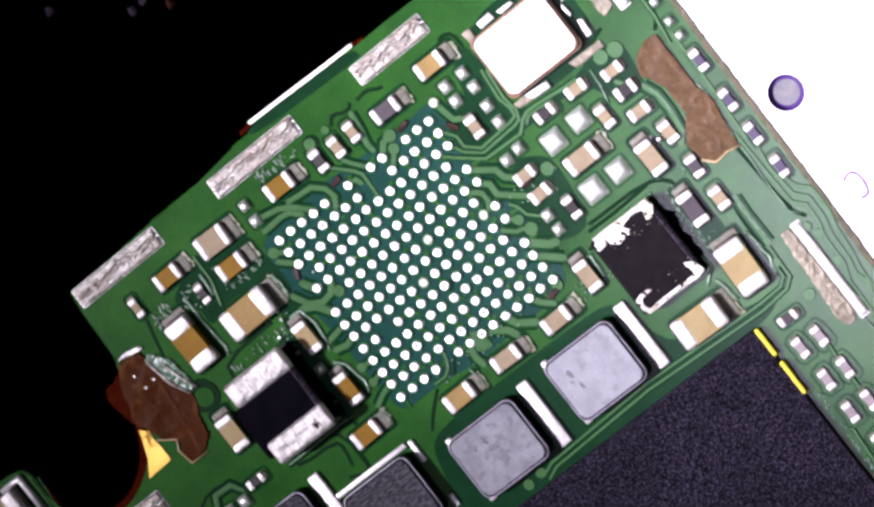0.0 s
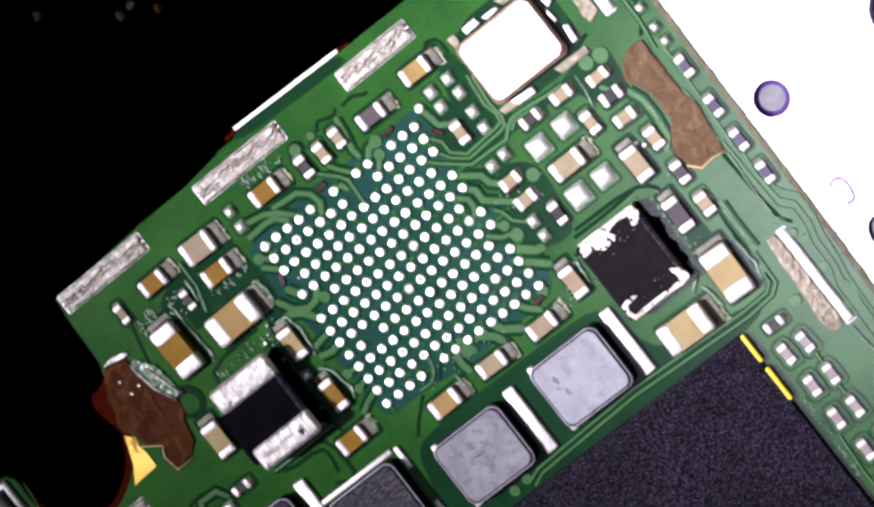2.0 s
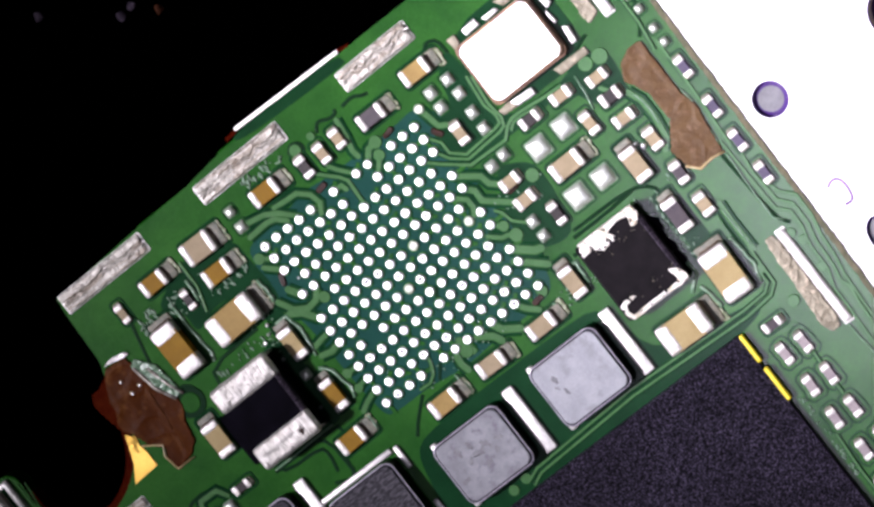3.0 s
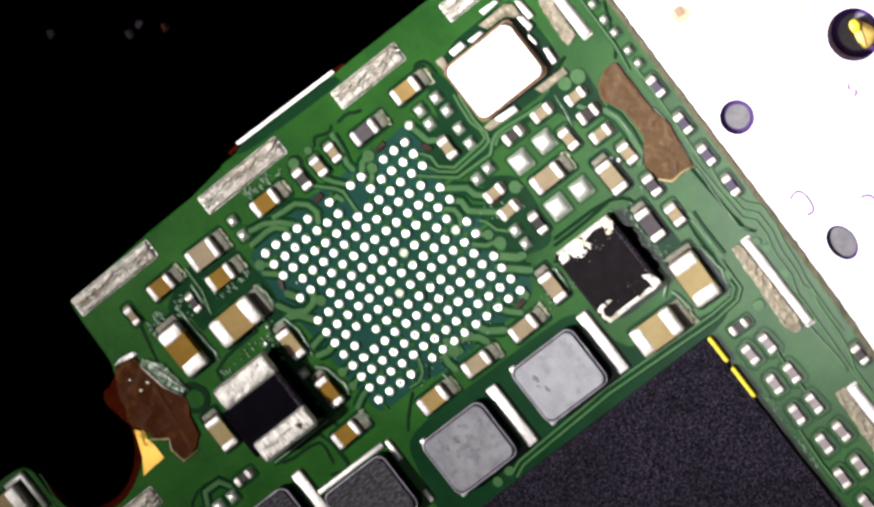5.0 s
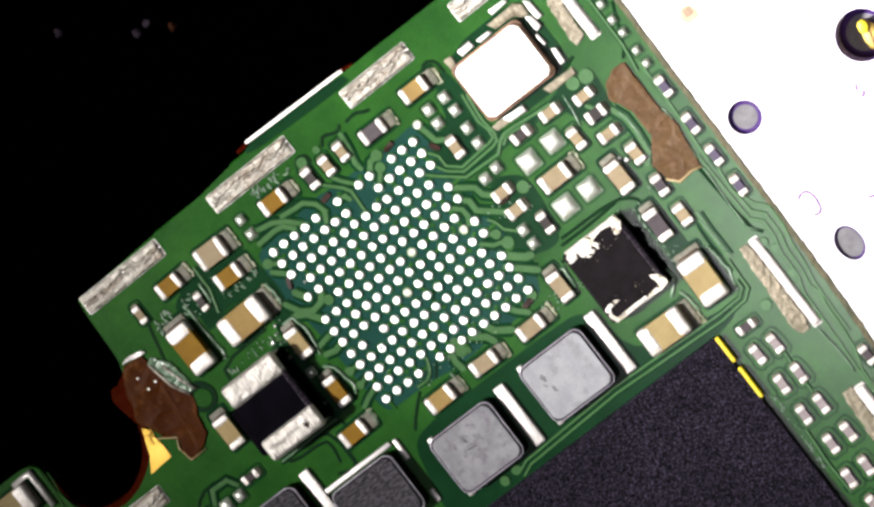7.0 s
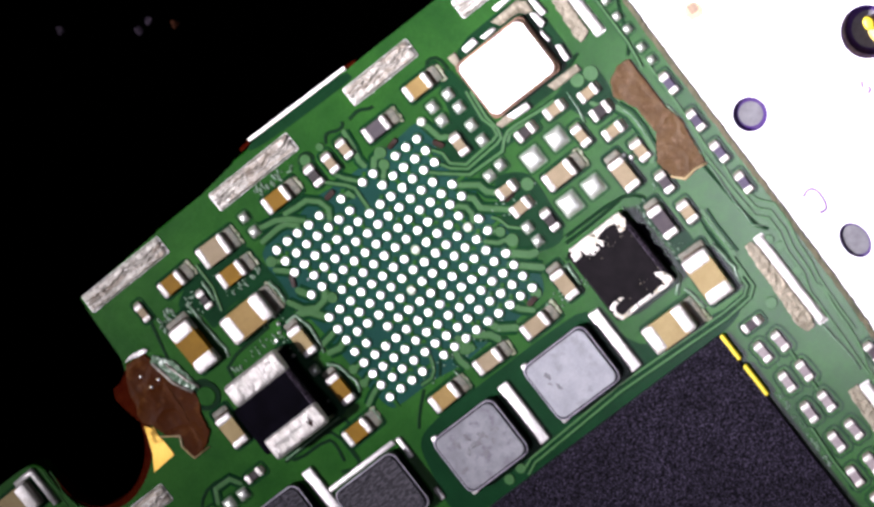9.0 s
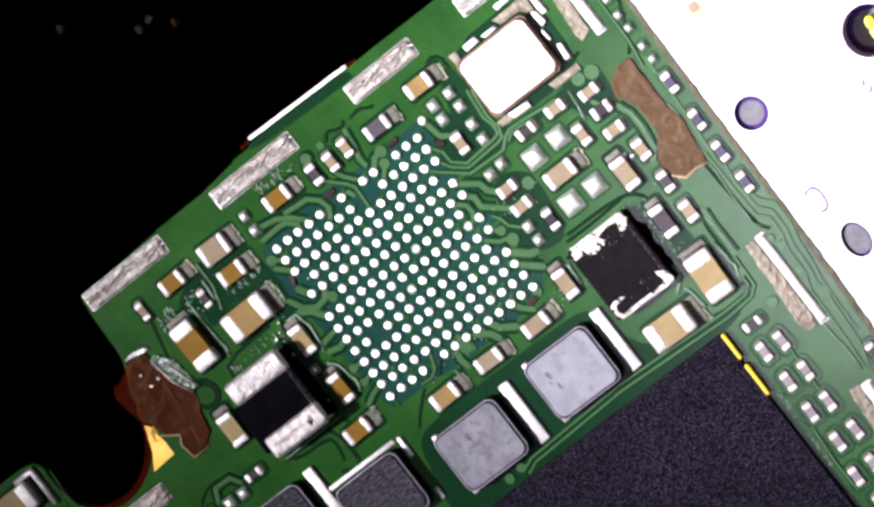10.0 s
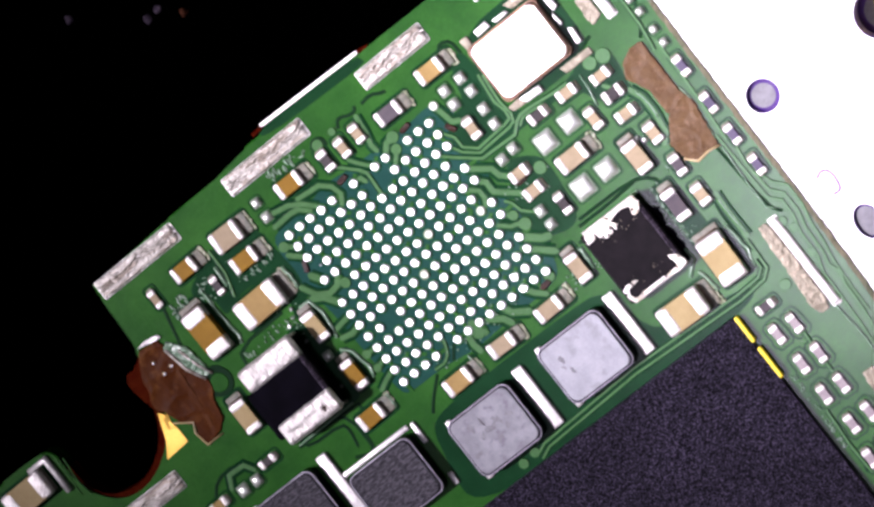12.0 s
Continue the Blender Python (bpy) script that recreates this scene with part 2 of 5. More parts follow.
PAD_GREEN = spotted("greenish_flux", (0.2, 0.28, 0.18), (0.12, 0.2, 0.12), 0.4, 0.1, 0.05, 0.2, 0.004)
FLUX = spotted("cream_flux", (0.27, 0.27, 0.17), (0.06, 0.11, 0.035), 0.5, 0, 0.05, 0.12, 0.008)
SCUFFED_BLACK = spotted("scuffed_black_moulding", (0.0035, 0.0026, 0.0035), (0.008, 0.006, 0.0075), 0.6, 0, 0.06, 0.4, 0.012, spec=0.05)
MASK_DEEP = spotted("solder_mask_groove", (0.0013, 0.016, 0.004), (0.002, 0.021, 0.006), 0.3, 0, 0.05, 0.5, 0.0005, spec=0.04)
# ---- building helpers (all lengths in millimetres) ----


def thing(name, x, y, z=0.0, turn=0.0, label="", category="", group="", kind=""):
    ob = new(name)
    ob.empty_display_size = 0.0005
    ob.matrix_world = pose(x * MM, y * MM, z * MM, 0, 0, turn)
    return tagged(ob, label, category, group, kind)


def mesh_of(name, bm, material, smooth=False):
    me = bpy.data.meshes.new(name)
    bm.transform(Matrix.Scale(MM, 4))
    bm.normal_update()
    for f in bm.faces:
        f.smooth = smooth
    bm.to_mesh(me)
    bm.free()
    me.materials.append(material)
    return me


def part(name, bm, material, parent, label="", smooth=False, at=None):
    """Links a bmesh, or a mesh already made, as one object under a thing or a part."""
    ob = new(name, bm if isinstance(bm, bpy.types.Mesh) else mesh_of(name, bm, material, smooth))
    ob.parent = parent
    if at is not None:
        ob.matrix_basis = pose(at[0] * MM, at[1] * MM, at[2] * MM, 0, 0, at[3] if len(at) > 3 else 0)
    return tagged(ob, label)


def box(x0, x1, y0, y1, z0, z1, round_by=0.0, segments=2, bm=None):
    bm = bm or bmesh.new()
    r = bmesh.ops.create_cube(bm, size=1)
    for v in r["verts"]:
        v.co = Vector(((x0, x1)[v.co.x > 0], (y0, y1)[v.co.y > 0], (z0, z1)[v.co.z > 0]))
    if round_by:
        edges = list({e for v in r["verts"] for e in v.link_edges})
        bmesh.ops.bevel(bm, geom=edges, offset=round_by, segments=segments, profile=0.5, affect="EDGES")
    return bm


def prism(outline, z0, z1, round_by=0.0, segments=2, bm=None):
    bm = bm or bmesh.new()
    low = [bm.verts.new((x, y, z0)) for x, y in outline]
    high = [bm.verts.new((x, y, z1)) for x, y in outline]
    n = len(outline)
    if sum(outline[i - 1][0] * outline[i][1] - outline[i][0] * outline[i - 1][1] for i in range(n)) < 0:
        low.reverse(), high.reverse()
    top = bm.faces.new(high)
    bm.faces.new(low[::-1])
    for i in range(n):
        bm.faces.new((low[i - 1], low[i], high[i], high[i - 1]))
    if round_by:
        bmesh.ops.bevel(bm, geom=list(top.edges), offset=round_by, segments=segments, profile=0.5, affect="EDGES")
    return bm


def rounded(w, h, r, steps=5, cx=0.0, cy=0.0):
    """The outline of a rectangle with round corners."""
    pts = []
    for k, (sx, sy) in enumerate(((1, 1), (-1, 1), (-1, -1), (1, -1))):
        for i in range(steps + 1):
            a = (k + i / steps) * math.pi / 2
            pts.append((cx + sx * (w / 2 - r) + r * math.cos(a), cy + sy * (h / 2 - r) + r * math.sin(a)))
    return pts


def circle(cx, cy, r, steps=28, a0=0.0, a1=360.0):
    full = abs(a1 - a0) >= 360
    n = steps if full else steps + 1
    return [(cx + r * math.cos(radians(a0 + (a1 - a0) * i / steps)), cy + r * math.sin(radians(a0 + (a1 - a0) * i / steps))) for i in range(n)]


def softened(outline, rounds=2):
    """The same outline with its corners cut round."""
    for _ in range(rounds):
        out = []
        for (ax, ay), (bx, by) in zip(outline, outline[1:] + outline[:1]):
            out += [(ax * 0.78 + bx * 0.22, ay * 0.78 + by * 0.22), (ax * 0.22 + bx * 0.78, ay * 0.22 + by * 0.78)]
        outline = out
    return outline


def eased(points, rounds=2):
    """An open line with its bends cut round."""
    for _ in range(rounds):
        out = [points[0]]
        for (ax, ay), (bx, by) in zip(points, points[1:]):
            out += [(ax * 0.75 + bx * 0.25, ay * 0.75 + by * 0.25), (ax * 0.25 + bx * 0.75, ay * 0.25 + by * 0.75)]
        points = out + [points[-1]]
    return points


def ragged(outline, amount, step=0.12, seed=0):
    """The same outline with a torn, uneven edge."""
    rnd, out = random.Random(seed), []
    for (ax, ay), (bx, by) in zip(outline, outline[1:] + outline[:1]):
        n = max(1, int(math.hypot(bx - ax, by - ay) / step))
        for i in range(n):
            out.append((ax + (bx - ax) * i / n + rnd.uniform(-amount, amount), ay + (by - ay) * i / n + rnd.uniform(-amount, amount)))
    return out


def ribbon(points, width, z0, z1, bm=None):
    """A flat strip with sloped sides along a polyline, with mitred bends and round ends."""
    bm = bm or bmesh.new()
    p = [Vector(q) for q in points]
    left, right = [], []
    for i, q in enumerate(p):
        a = (q - p[i - 1]).normalized() if i else (p[1] - q).normalized()
        b = (p[i + 1] - q).normalized() if i + 1 < len(p) else a
        n = Vector((-(a + b).y, (a + b).x)).normalized()
        s = width / 2 / max(0.5, n.dot(Vector((-a.y, a.x))))
        left.append(q + n * s), right.append(q - n * s)
    rows = []
    for l, r in zip(left, right):
        m, e = (l + r) / 2, 0.78
        rows.append([bm.verts.new((*c, z)) for c, z in ((l, z0), (m + (l - m) * e, z1), (m + (r - m) * e, z1), (r, z0))])
    for a, b in zip(rows, rows[1:]):
        for i in range(3):
            bm.faces.new((a[i], a[i + 1], b[i + 1], b[i]))
    bm.faces.new(rows[0][::-1]), bm.faces.new(rows[-1])
    return bm


def track(points, width, z0, z1, bm=None):
    """A printed trace under its mask: a low rounded ridge along a polyline."""
    bm = bm or bmesh.new()
    p = [Vector(q) for q in points]
    rows = []
    for i, q in enumerate(p):
        a = (q - p[i - 1]).normalized() if i else (p[1] - q).normalized()
        b = (p[i + 1] - q).normalized() if i + 1 < len(p) else a
        n = Vector((-(a + b).y, (a + b).x)).normalized()
        s = width / 2 / max(0.5, n.dot(Vector((-a.y, a.x))))
        rows.append([bm.verts.new((*(q + n * s * k), z)) for k, z in ((1.02, z0), (1.0, z1 - 0.012), (0.86, z1 - 0.001), (0.6, z1), (-0.6, z1), (-0.86, z1 - 0.001), (-1.0, z1 - 0.012), (-1.02, z0))])
    for a, b in zip(rows, rows[1:]):
        for i in range(7):
            bm.faces.new((a[i], a[i + 1], b[i + 1], b[i]))
    bm.faces.new(rows[0][::-1]), bm.faces.new(rows[-1])
    return bm


def closed_line(outline, width, z):
    """A thin flat line round an outline."""
    return ribbon(list(outline) + list(outline[:1]), width, 0.0, z)


def lump(bm, amount, size, seed=0):
    """Pushes the vertices about by a smooth noise."""
    off = Vector((seed * 3.7, seed * 1.3, seed * 2.1))
    for v in bm.verts:
        v.co += noise.noise_vector(v.co / size + off) * amount
    return bm


def lumpy_bar(length, width, height, amount, seed, round_by=0.06, cuts=14, corner=0.04, across=9, crevice=0.0, stripes=0.0):
    """A solder-coated bar along x: domed, wrinkled, with soft ends; crevice: the depth of a torn seam that wanders along it."""
    bm = bmesh.new()
    nx, ny = max(6, int(cuts * length)), across
    grid = []
    for i in range(nx + 1):
        row = []
        for j in range(ny + 1):
            x, y = (i / nx - 0.5) * length, (j / ny - 0.5) * width
            over = max(0.0, abs(x) - (length / 2 - corner)) / corner
            y *= 1 - (1 - math.sqrt(max(0.0, 1 - over * over))) * min(1.0, 2 * corner / width)
            ex = min(1.0, (length / 2 - abs(x)) / round_by)
            ey = min(1.0, (0.5 - abs(j / ny - 0.5)) * width / round_by)
            h = height * math.sqrt(max(0.0, min(ex, 1) * (2 - ex))) * math.sqrt(max(0.0, ey * (2 - ey)))
            q = Vector((x / 0.16 + seed * 7.1, y / 0.16, seed * 3.3))
            crease = abs(noise.noise(Vector((x / 0.5 + seed * 5, y / 0.22, 1.7))))
            h *= 1 + amount * noise.noise(q) - amount * 1.2 * max(0, 0.25 - crease) * 4
            h += stripes * (noise.noise(Vector((x / 0.045 + seed, y / 0.5, 3.1))) + 0.6 * noise.noise(Vector((x / 0.09, y / 0.12, seed))))
            if crevice:
                seam = y - width * (0.32 * noise.noise(Vector((x / 0.55 + seed, 2.3, 0))) + 0.12 * noise.noise(Vector((x / 0.14, seed, 0))))
                h += crevice * (0.7 * math.exp(-(((abs(seam) - 0.06) / 0.035) ** 2)) - math.exp(-((seam / 0.03) ** 2))) * (0.7 + noise.noise(Vector((x / 0.2, seed, 4))))
                h += crevice * 0.5 * noise.noise(Vector((x / 0.05, y / 0.04, seed)))
            row.append(bm.verts.new((x, y + 0.012 * noise.noise(q * 0.7), h)))
        grid.append(row)
    for i in range(nx):
        for j in range(ny):
            bm.faces.new((grid[i][j], grid[i + 1][j], grid[i + 1][j + 1], grid[i][j + 1]))
    rim = [grid[i][0] for i in range(nx + 1)] + [grid[nx][j] for j in range(1, ny + 1)] + [grid[i][ny] for i in range(nx - 1, -1, -1)] + [grid[0][j] for j in range(ny - 1, 0, -1)]
    low = [bm.verts.new((v.co.x, v.co.y, -0.01)) for v in rim]
    for i in range(len(rim)):
        bm.faces.new((rim[i - 1], low[i - 1], low[i], rim[i]))
    bm.faces.new(low[::-1])
    return bm


def inside(x, y, outline):
    hit = False
    for (ax, ay), (bx, by) in zip(outline, outline[1:] + outline[:1]):
        if (ay > y) != (by > y) and x < ax + (y - ay) / (by - ay) * (bx - ax):
            hit = not hit
    return hit


def flake(outline, z, thick, amount, size, seed=0, cell=0.04, ridge=0.0, holes=0.0):
    """A thin crumpled sheet that fills an outline: fine cells, waved by noise, with a torn edge."""
    bm, vs = bmesh.new(), {}
    x0, y0 = min(p[0] for p in outline), min(p[1] for p in outline)
    nx, ny = int((max(p[0] for p in outline) - x0) / cell) + 2, int((max(p[1] for p in outline) - y0) / cell) + 2

    def at(i, j):
        if (i, j) not in vs:
            x, y = x0 + i * cell, y0 + j * cell
            q = Vector((x / size + seed * 4.1, y / size, seed * 1.7))
            h = z + thick + amount * noise.noise(q) + amount * 0.35 * noise.noise(q * 3.1) + ridge * max(0, 1 - abs(noise.noise(q * 0.6 + Vector((5, 2, 1)))) * 6)
            wob = noise.noise_vector(q * 4) * cell * 0.5
            vs[i, j] = bm.verts.new((x + wob.x, y + wob.y, h))
        return vs[i, j]

    for i in range(nx):
        for j in range(ny):
            mid = Vector((x0 + (i + 0.5) * cell, y0 + (j + 0.5) * cell, 0))
            if inside(mid.x, mid.y, outline) and not (holes and noise.noise(mid / 0.1 + Vector((seed, 0, 0))) > holes):
                bm.faces.new((at(i, j), at(i + 1, j), at(i + 1, j + 1), at(i, j + 1)))
    for k in range(2):
        bmesh.ops.smooth_vert(bm, verts=[v for v in bm.verts if v.is_boundary], factor=0.5, use_axis_x=True, use_axis_y=True, use_axis_z=True)
    r = bmesh.ops.extrude_face_region(bm, geom=list(bm.faces))
    for v in r["geom"]:
        if isinstance(v, bmesh.types.BMVert):
            v.co.z -= thick + amount * 1.2
    bmesh.ops.recalc_face_normals(bm, faces=list(bm.faces))
    return bm


def dome(r, h, flat, steps=14, rings=4, pit=None):
    """A solder bump: round, low, with a flattened crown and, by choice, a scratched pit (its offset and half sizes)."""
    bm, rows = bmesh.new(), []
    for k in range(rings + 1):
        a = k / rings * math.pi / 2
        rr = flat + (r - flat) * math.cos(a)
        rows.append([bm.verts.new((*c, h * math.sin(a))) for c in circle(0, 0, rr, steps)])
    for a, b in zip(rows, rows[1:]):
        for i in range(steps):
            bm.faces.new((a[i - 1], a[i], b[i], b[i - 1]))
    if not pit:
        bm.faces.new(rows[-1])
        return bm
    off, wide, long = pit
    for k, z in ((1.0, h), (0.6, h - 0.025)):
        rows.append([bm.verts.new((x * wide * k + off, y * long * k + off * 0.6, z)) for x, y in circle(0, 0, 1.0, steps)])
        for i in range(steps):
            bm.faces.new((rows[-2][i - 1], rows[-2][i], rows[-1][i], rows[-1][i - 1]))
    bm.faces.new(rows[-1])
    return bm


MESHES = {}


def cached(key, make, material, smooth=False):
    key = (*key, material.name)
    if key not in MESHES:
        MESHES[key] = mesh_of(key[0], make(), material, smooth)
    return MESHES[key]


# ---- kinds of things ----


def chip_part(name, x, y, along, length, width, height, body, label, category, group, nudge=0.0, reach_by=None):
    """A two-ended ceramic chip: body, two tinned ends, two solder pads with their fillets. Its length lies along x or y."""
    rnd = random.Random(int(x * 977 + y * 131))
    ob = thing(name, x, y, 0, (90 if along == "y" else 0) + rnd.uniform(-2.0, 2.0) + nudge, label, category, group)
    l, w, h = round(length, 2), round(width, 2), round(height * 0.84, 2)
    pad = (0.3 if along == "x" else 0.22) if l > 0.7 else 0.08
    if reach_by is not None:
        pad = reach_by
    if body is PALE:
        part("clearance", cached(("wide_clearance", l, w), lambda: closed_line(ragged(rounded(l + 0.3, w + 0.3, 0.16, 4), 0.03, 0.1, 3), 0.045, 0.0185), MASK_DARK), None, ob)
    else:
        part("clearance", cached(("clearance", l, w), lambda: closed_line(rounded(l + pad + 0.14, w + 0.14, 0.1, 3, pad / 2), 0.06, 0.0185), MASK_DARK), None, ob)
    if l > 0.7:
        part("mask_opening", cached(("opening", l, w), lambda: prism(rounded(l + pad + 0.08, w + 0.06, 0.07, 3, pad / 2), 0.0, 0.028, 0.01), MASK_DARK), None, ob)
    if l > 0.7 and along == "x" and reach_by is None:
        froth = ragged(rounded(rnd.uniform(0.14, 0.24), w * rnd.uniform(0.8, 1.15), 0.06, 2, l / 2 + pad * 0.95, rnd.uniform(-0.06, 0.06)), 0.035, 0.06, x)
        part("flux_rim", flake(froth, 0.0, 0.035, 0.022, 0.08, x, 0.026, 0.02), FLUX, ob, "frothy pale rim of dried flux round the pad", True)
    t = (0.3 if l > 1.2 else 0.24 if l > 0.7 else 0.29) * l
    r = 0.1 * w + 0.01
    part("body", cached(("body", l, w, h), lambda: box(-l / 2 + t * 0.6, l / 2 - t * 0.6, -w / 2 + 0.012, w / 2 - 0.012, 0.03, h - 0.012, 0.02, 2), body), None, ob)
    for s in (0, 180):
        end = cached(("end", l, w, h), lambda: lump(box(l / 2 - t, l / 2, -w / 2, w / 2, 0.025, h, r, 3), 0.014, 0.14, l), TIN_END, True)
        part("terminal", end, None, ob, at=(0, 0, 0, s))
        reach = pad if s == 0 else 0.03
        land = cached(("pad", l, w, s), lambda: lump(prism(rounded(t + reach, w * 0.98, 0.07, 4, l / 2 - t / 2 + reach / 2, 0), 0.0, 0.07, 0.03, 3), 0.012, 0.12, l), PAD, True)
        pad_ob = part("pad", land, None, ob, at=(0, 0, 0, s))

        def fillet():
            bm = bmesh.new()
            n, rows = 5, []
            for i in range(n + 1):
                k = i / n
                z = 0.05 + 0.5 * h * (1 - k) ** 2.2
                xx = l / 2 - 0.02 + (min(0.15, pad * 0.75) if s == 0 else 0.04) * k
                ww = w * (0.47 - 0.04 * k)
                rows.append([bm.verts.new((xx, -ww, 0.0)), bm.verts.new((xx, -ww * 0.85, z)), bm.verts.new((xx, ww * 0.85, z)), bm.verts.new((xx, ww, 0.0))])
            for a, b in zip(rows, rows[1:]):
                for q in range(3):
                    bm.faces.new((a[q], b[q], b[q + 1], a[q + 1]))
            bm.faces.new(rows[0]), bm.faces.new(rows[-1][::-1])
            return bm
        part("solder_fillet", cached(("fillet", l, w, h, s), fillet, SOLDER_SHADED, True), None, pad_ob, "fluxed solder slope, darkened for the shade behind the chip")
    return ob


def power_inductor(x, y, top, label, length=2.2, width=1.9, height=0.55, bars=True):
    """A moulded square inductor with a plate on top and solder bars at both x ends."""
    ob = thing("power_inductor", x, y, 0, 0, label, "inductor", "power inductors beside the memory chip")
    shell = part("body", prism(rounded(length, width, 0.24), 0.05, height - 0.1, 0.05), BLACK, ob, "black moulded body")
    part("rim", lump(prism(rounded(length - 0.01, width - 0.01, 0.24), height - 0.11, height - 0.045, 0.02), 0.006, 0.2, x), RIM, shell, "thin grey rim")
    part("groove", prism(rounded(length - 0.09, width - 0.09, 0.22), height - 0.06, height - 0.02, 0.01), BLACK, shell, "dark groove under the plate")
    part("top_plate", lump(prism(rounded(length - 0.17, width - 0.17, 0.2), height - 0.03, height + 0.02, 0.035, 3), 0.004, 0.3, x), top, ob)
    if not bars:
        for bx, by, bl, turn in ((-0.05, width / 2 + 0.12, length * 1.1, 0), (length / 2 + 0.22, width / 2 - 0.2, 0.7, 90), (length / 2 + 0.2, -width / 2 + 0.1, 0.4, 90)):
            part("terminal", lump(box(-bl / 2, bl / 2, -0.08, 0.08, 0.0, 0.1, 0.04, 2), 0.015, 0.2, bx), TIN, ob, "thin solder line of the pad", True, (bx, by, 0.0, turn))
        return ob
    for s, wide, away in ((1, 0.36, 0.36), (-1, 0.2, -0.04)):
        bar = lump(box(-width * 0.53, width * 0.53, -wide / 2, wide / 2, 0.0, 0.14, 0.05, 3), 0.01, 0.3, x + s)
        part("terminal", bar, TIN, ob, "solder-coated terminal bar", True, (s * (length / 2 + away), 0, 0.0, 90))
    return ob


def moulded_chip(x, y, turn, label, flakes=(), length=2.45, width=1.85, height=0.95):
    """A black two-ended moulded part; its length lies along y, silver ends wrap over the top."""
    ob = thing("moulded_inductor", x, y, 0, turn, label, "inductor", "black moulded inductors")
    l, w, h = length, width, height
    core = bmesh.new()
    box(-w / 2 - (0.1 if flakes else 0.02), w / 2, -l / 2 + 0.06, l / 2 - 0.06, 0.05, h - 0.02, 0.07, 3, core)
    if not flakes:
        box(-w / 2 - 0.25, -w / 2 + 0.2, -l / 2 + 0.25, l / 2 - 0.62, 0.03, h - 0.06, 0.1, 3, core)
    part("body", core, SCUFFED_BLACK if flakes else BLACK_ROUGH, ob, "black moulded body", False)
    part("worn_edge", lump(box(w / 2 - 0.16, w / 2 + 0.012, -l / 2 + 0.3, l / 2 - 0.3, h - 0.3, h - 0.008, 0.1, 3), 0.01, 0.2, x), WORN_BLACK, ob, "scuffed grey edge of the body", True)
    for k, outline in enumerate(flakes):
        local = [(a - x, b - y) for a, b in outline]
        part("terminal", flake(local, h - 0.03, 0.03, 0.016, 0.14, k + 4, 0.022, 0.0, 0.4), FLAKED, ob, "corroded silver end, flaking off the black body", True)
    if not flakes:
        part("pit", lump(prism(ragged(circle(0.5, -l / 2 + 0.26, 0.1, 12), 0.04, 0.05, 2), h + 0.04, h + 0.11), 0.03, 0.08, 2), SCORCH, ob, "dark pit in the silver end")
    for k in range(26 if flakes else 0):
        rnd = random.Random(k * 7 + 3)
        fx, fy, fr = rnd.uniform(-0.7, 0.85), rnd.choice((-0.74, 0.6)) + rnd.gauss(0, 0.12), rnd.uniform(0.006, 0.018)
        part("fleck", prism(ragged(circle(fx, fy, fr, 6), fr * 0.4, 1.0, k), h - 0.03, h - 0.008), SCRAPED, ob)
    for s in (1, -1):
        if not flakes:
            bar = lumpy_bar(w * 1.05, 0.74, 0.2, 0.1, s * 2 + 5, 0.13, 44, 0.12, 14, 0.0, 0.02)
            cap = part("terminal", bar, TIN_RIDGED, ob, "wrinkled silver end", True, (0, s * (l / 2 - 0.3), h - 0.1))
            part("end_face", box(-w / 2 * 0.97, w / 2 * 0.97, -0.04, 0.05, 0.02, h - 0.02, 0.03, 2), TIN_RIDGED, ob, "", False, (0, s * (l / 2 - 0.02), 0))
        else:
            part("end_face", box(-w / 2 * 0.97, w / 2 * 0.97, -0.04, 0.05, 0.02, h - 0.04, 0.03, 2), TIN_RIDGED, ob, "", False, (0, s * (l / 2 - 0.05), 0))
    return ob


def tinned_pad(x, y, along, length, width, seed, crust, label="long tinned ground pad with a wrinkled solder crust"):
    ob = thing("ground_pad", x, y, 0, 90 if along == "y" else 0, label, "solder pad", "long ground pads along the board edges")
    part("land", prism(rounded(length, width, 0.06, 3), 0.0, 0.03, 0.015), TIN, ob)
    part("solder_crust", lumpy_bar(length * 0.98, width * 0.96, 0.08, 0.11 if crust == TIN_ROUGH else 0.08, seed, 0.12, 34 if crust == TIN_ROUGH else 20, 0.04, 26 if crust == TIN_ROUGH else 9, 0.075 if crust == TIN_ROUGH else 0.0), crust, ob, "wrinkled grey solder", True, (0, 0, 0.022))
    return ob


def scraped_solder(outline, seed):
    ob = thing("scraped_solder", 0, 0, 0, 0, "rough brownish scraped solder beside a ground pad", "solder", "scraped solder beside the ground pads")
    part("crust", flake(outline, 0.01, 0.04, 0.03, 0.14, seed, 0.035, 0.03), SCRAPED, ob, "", True)
    return ob


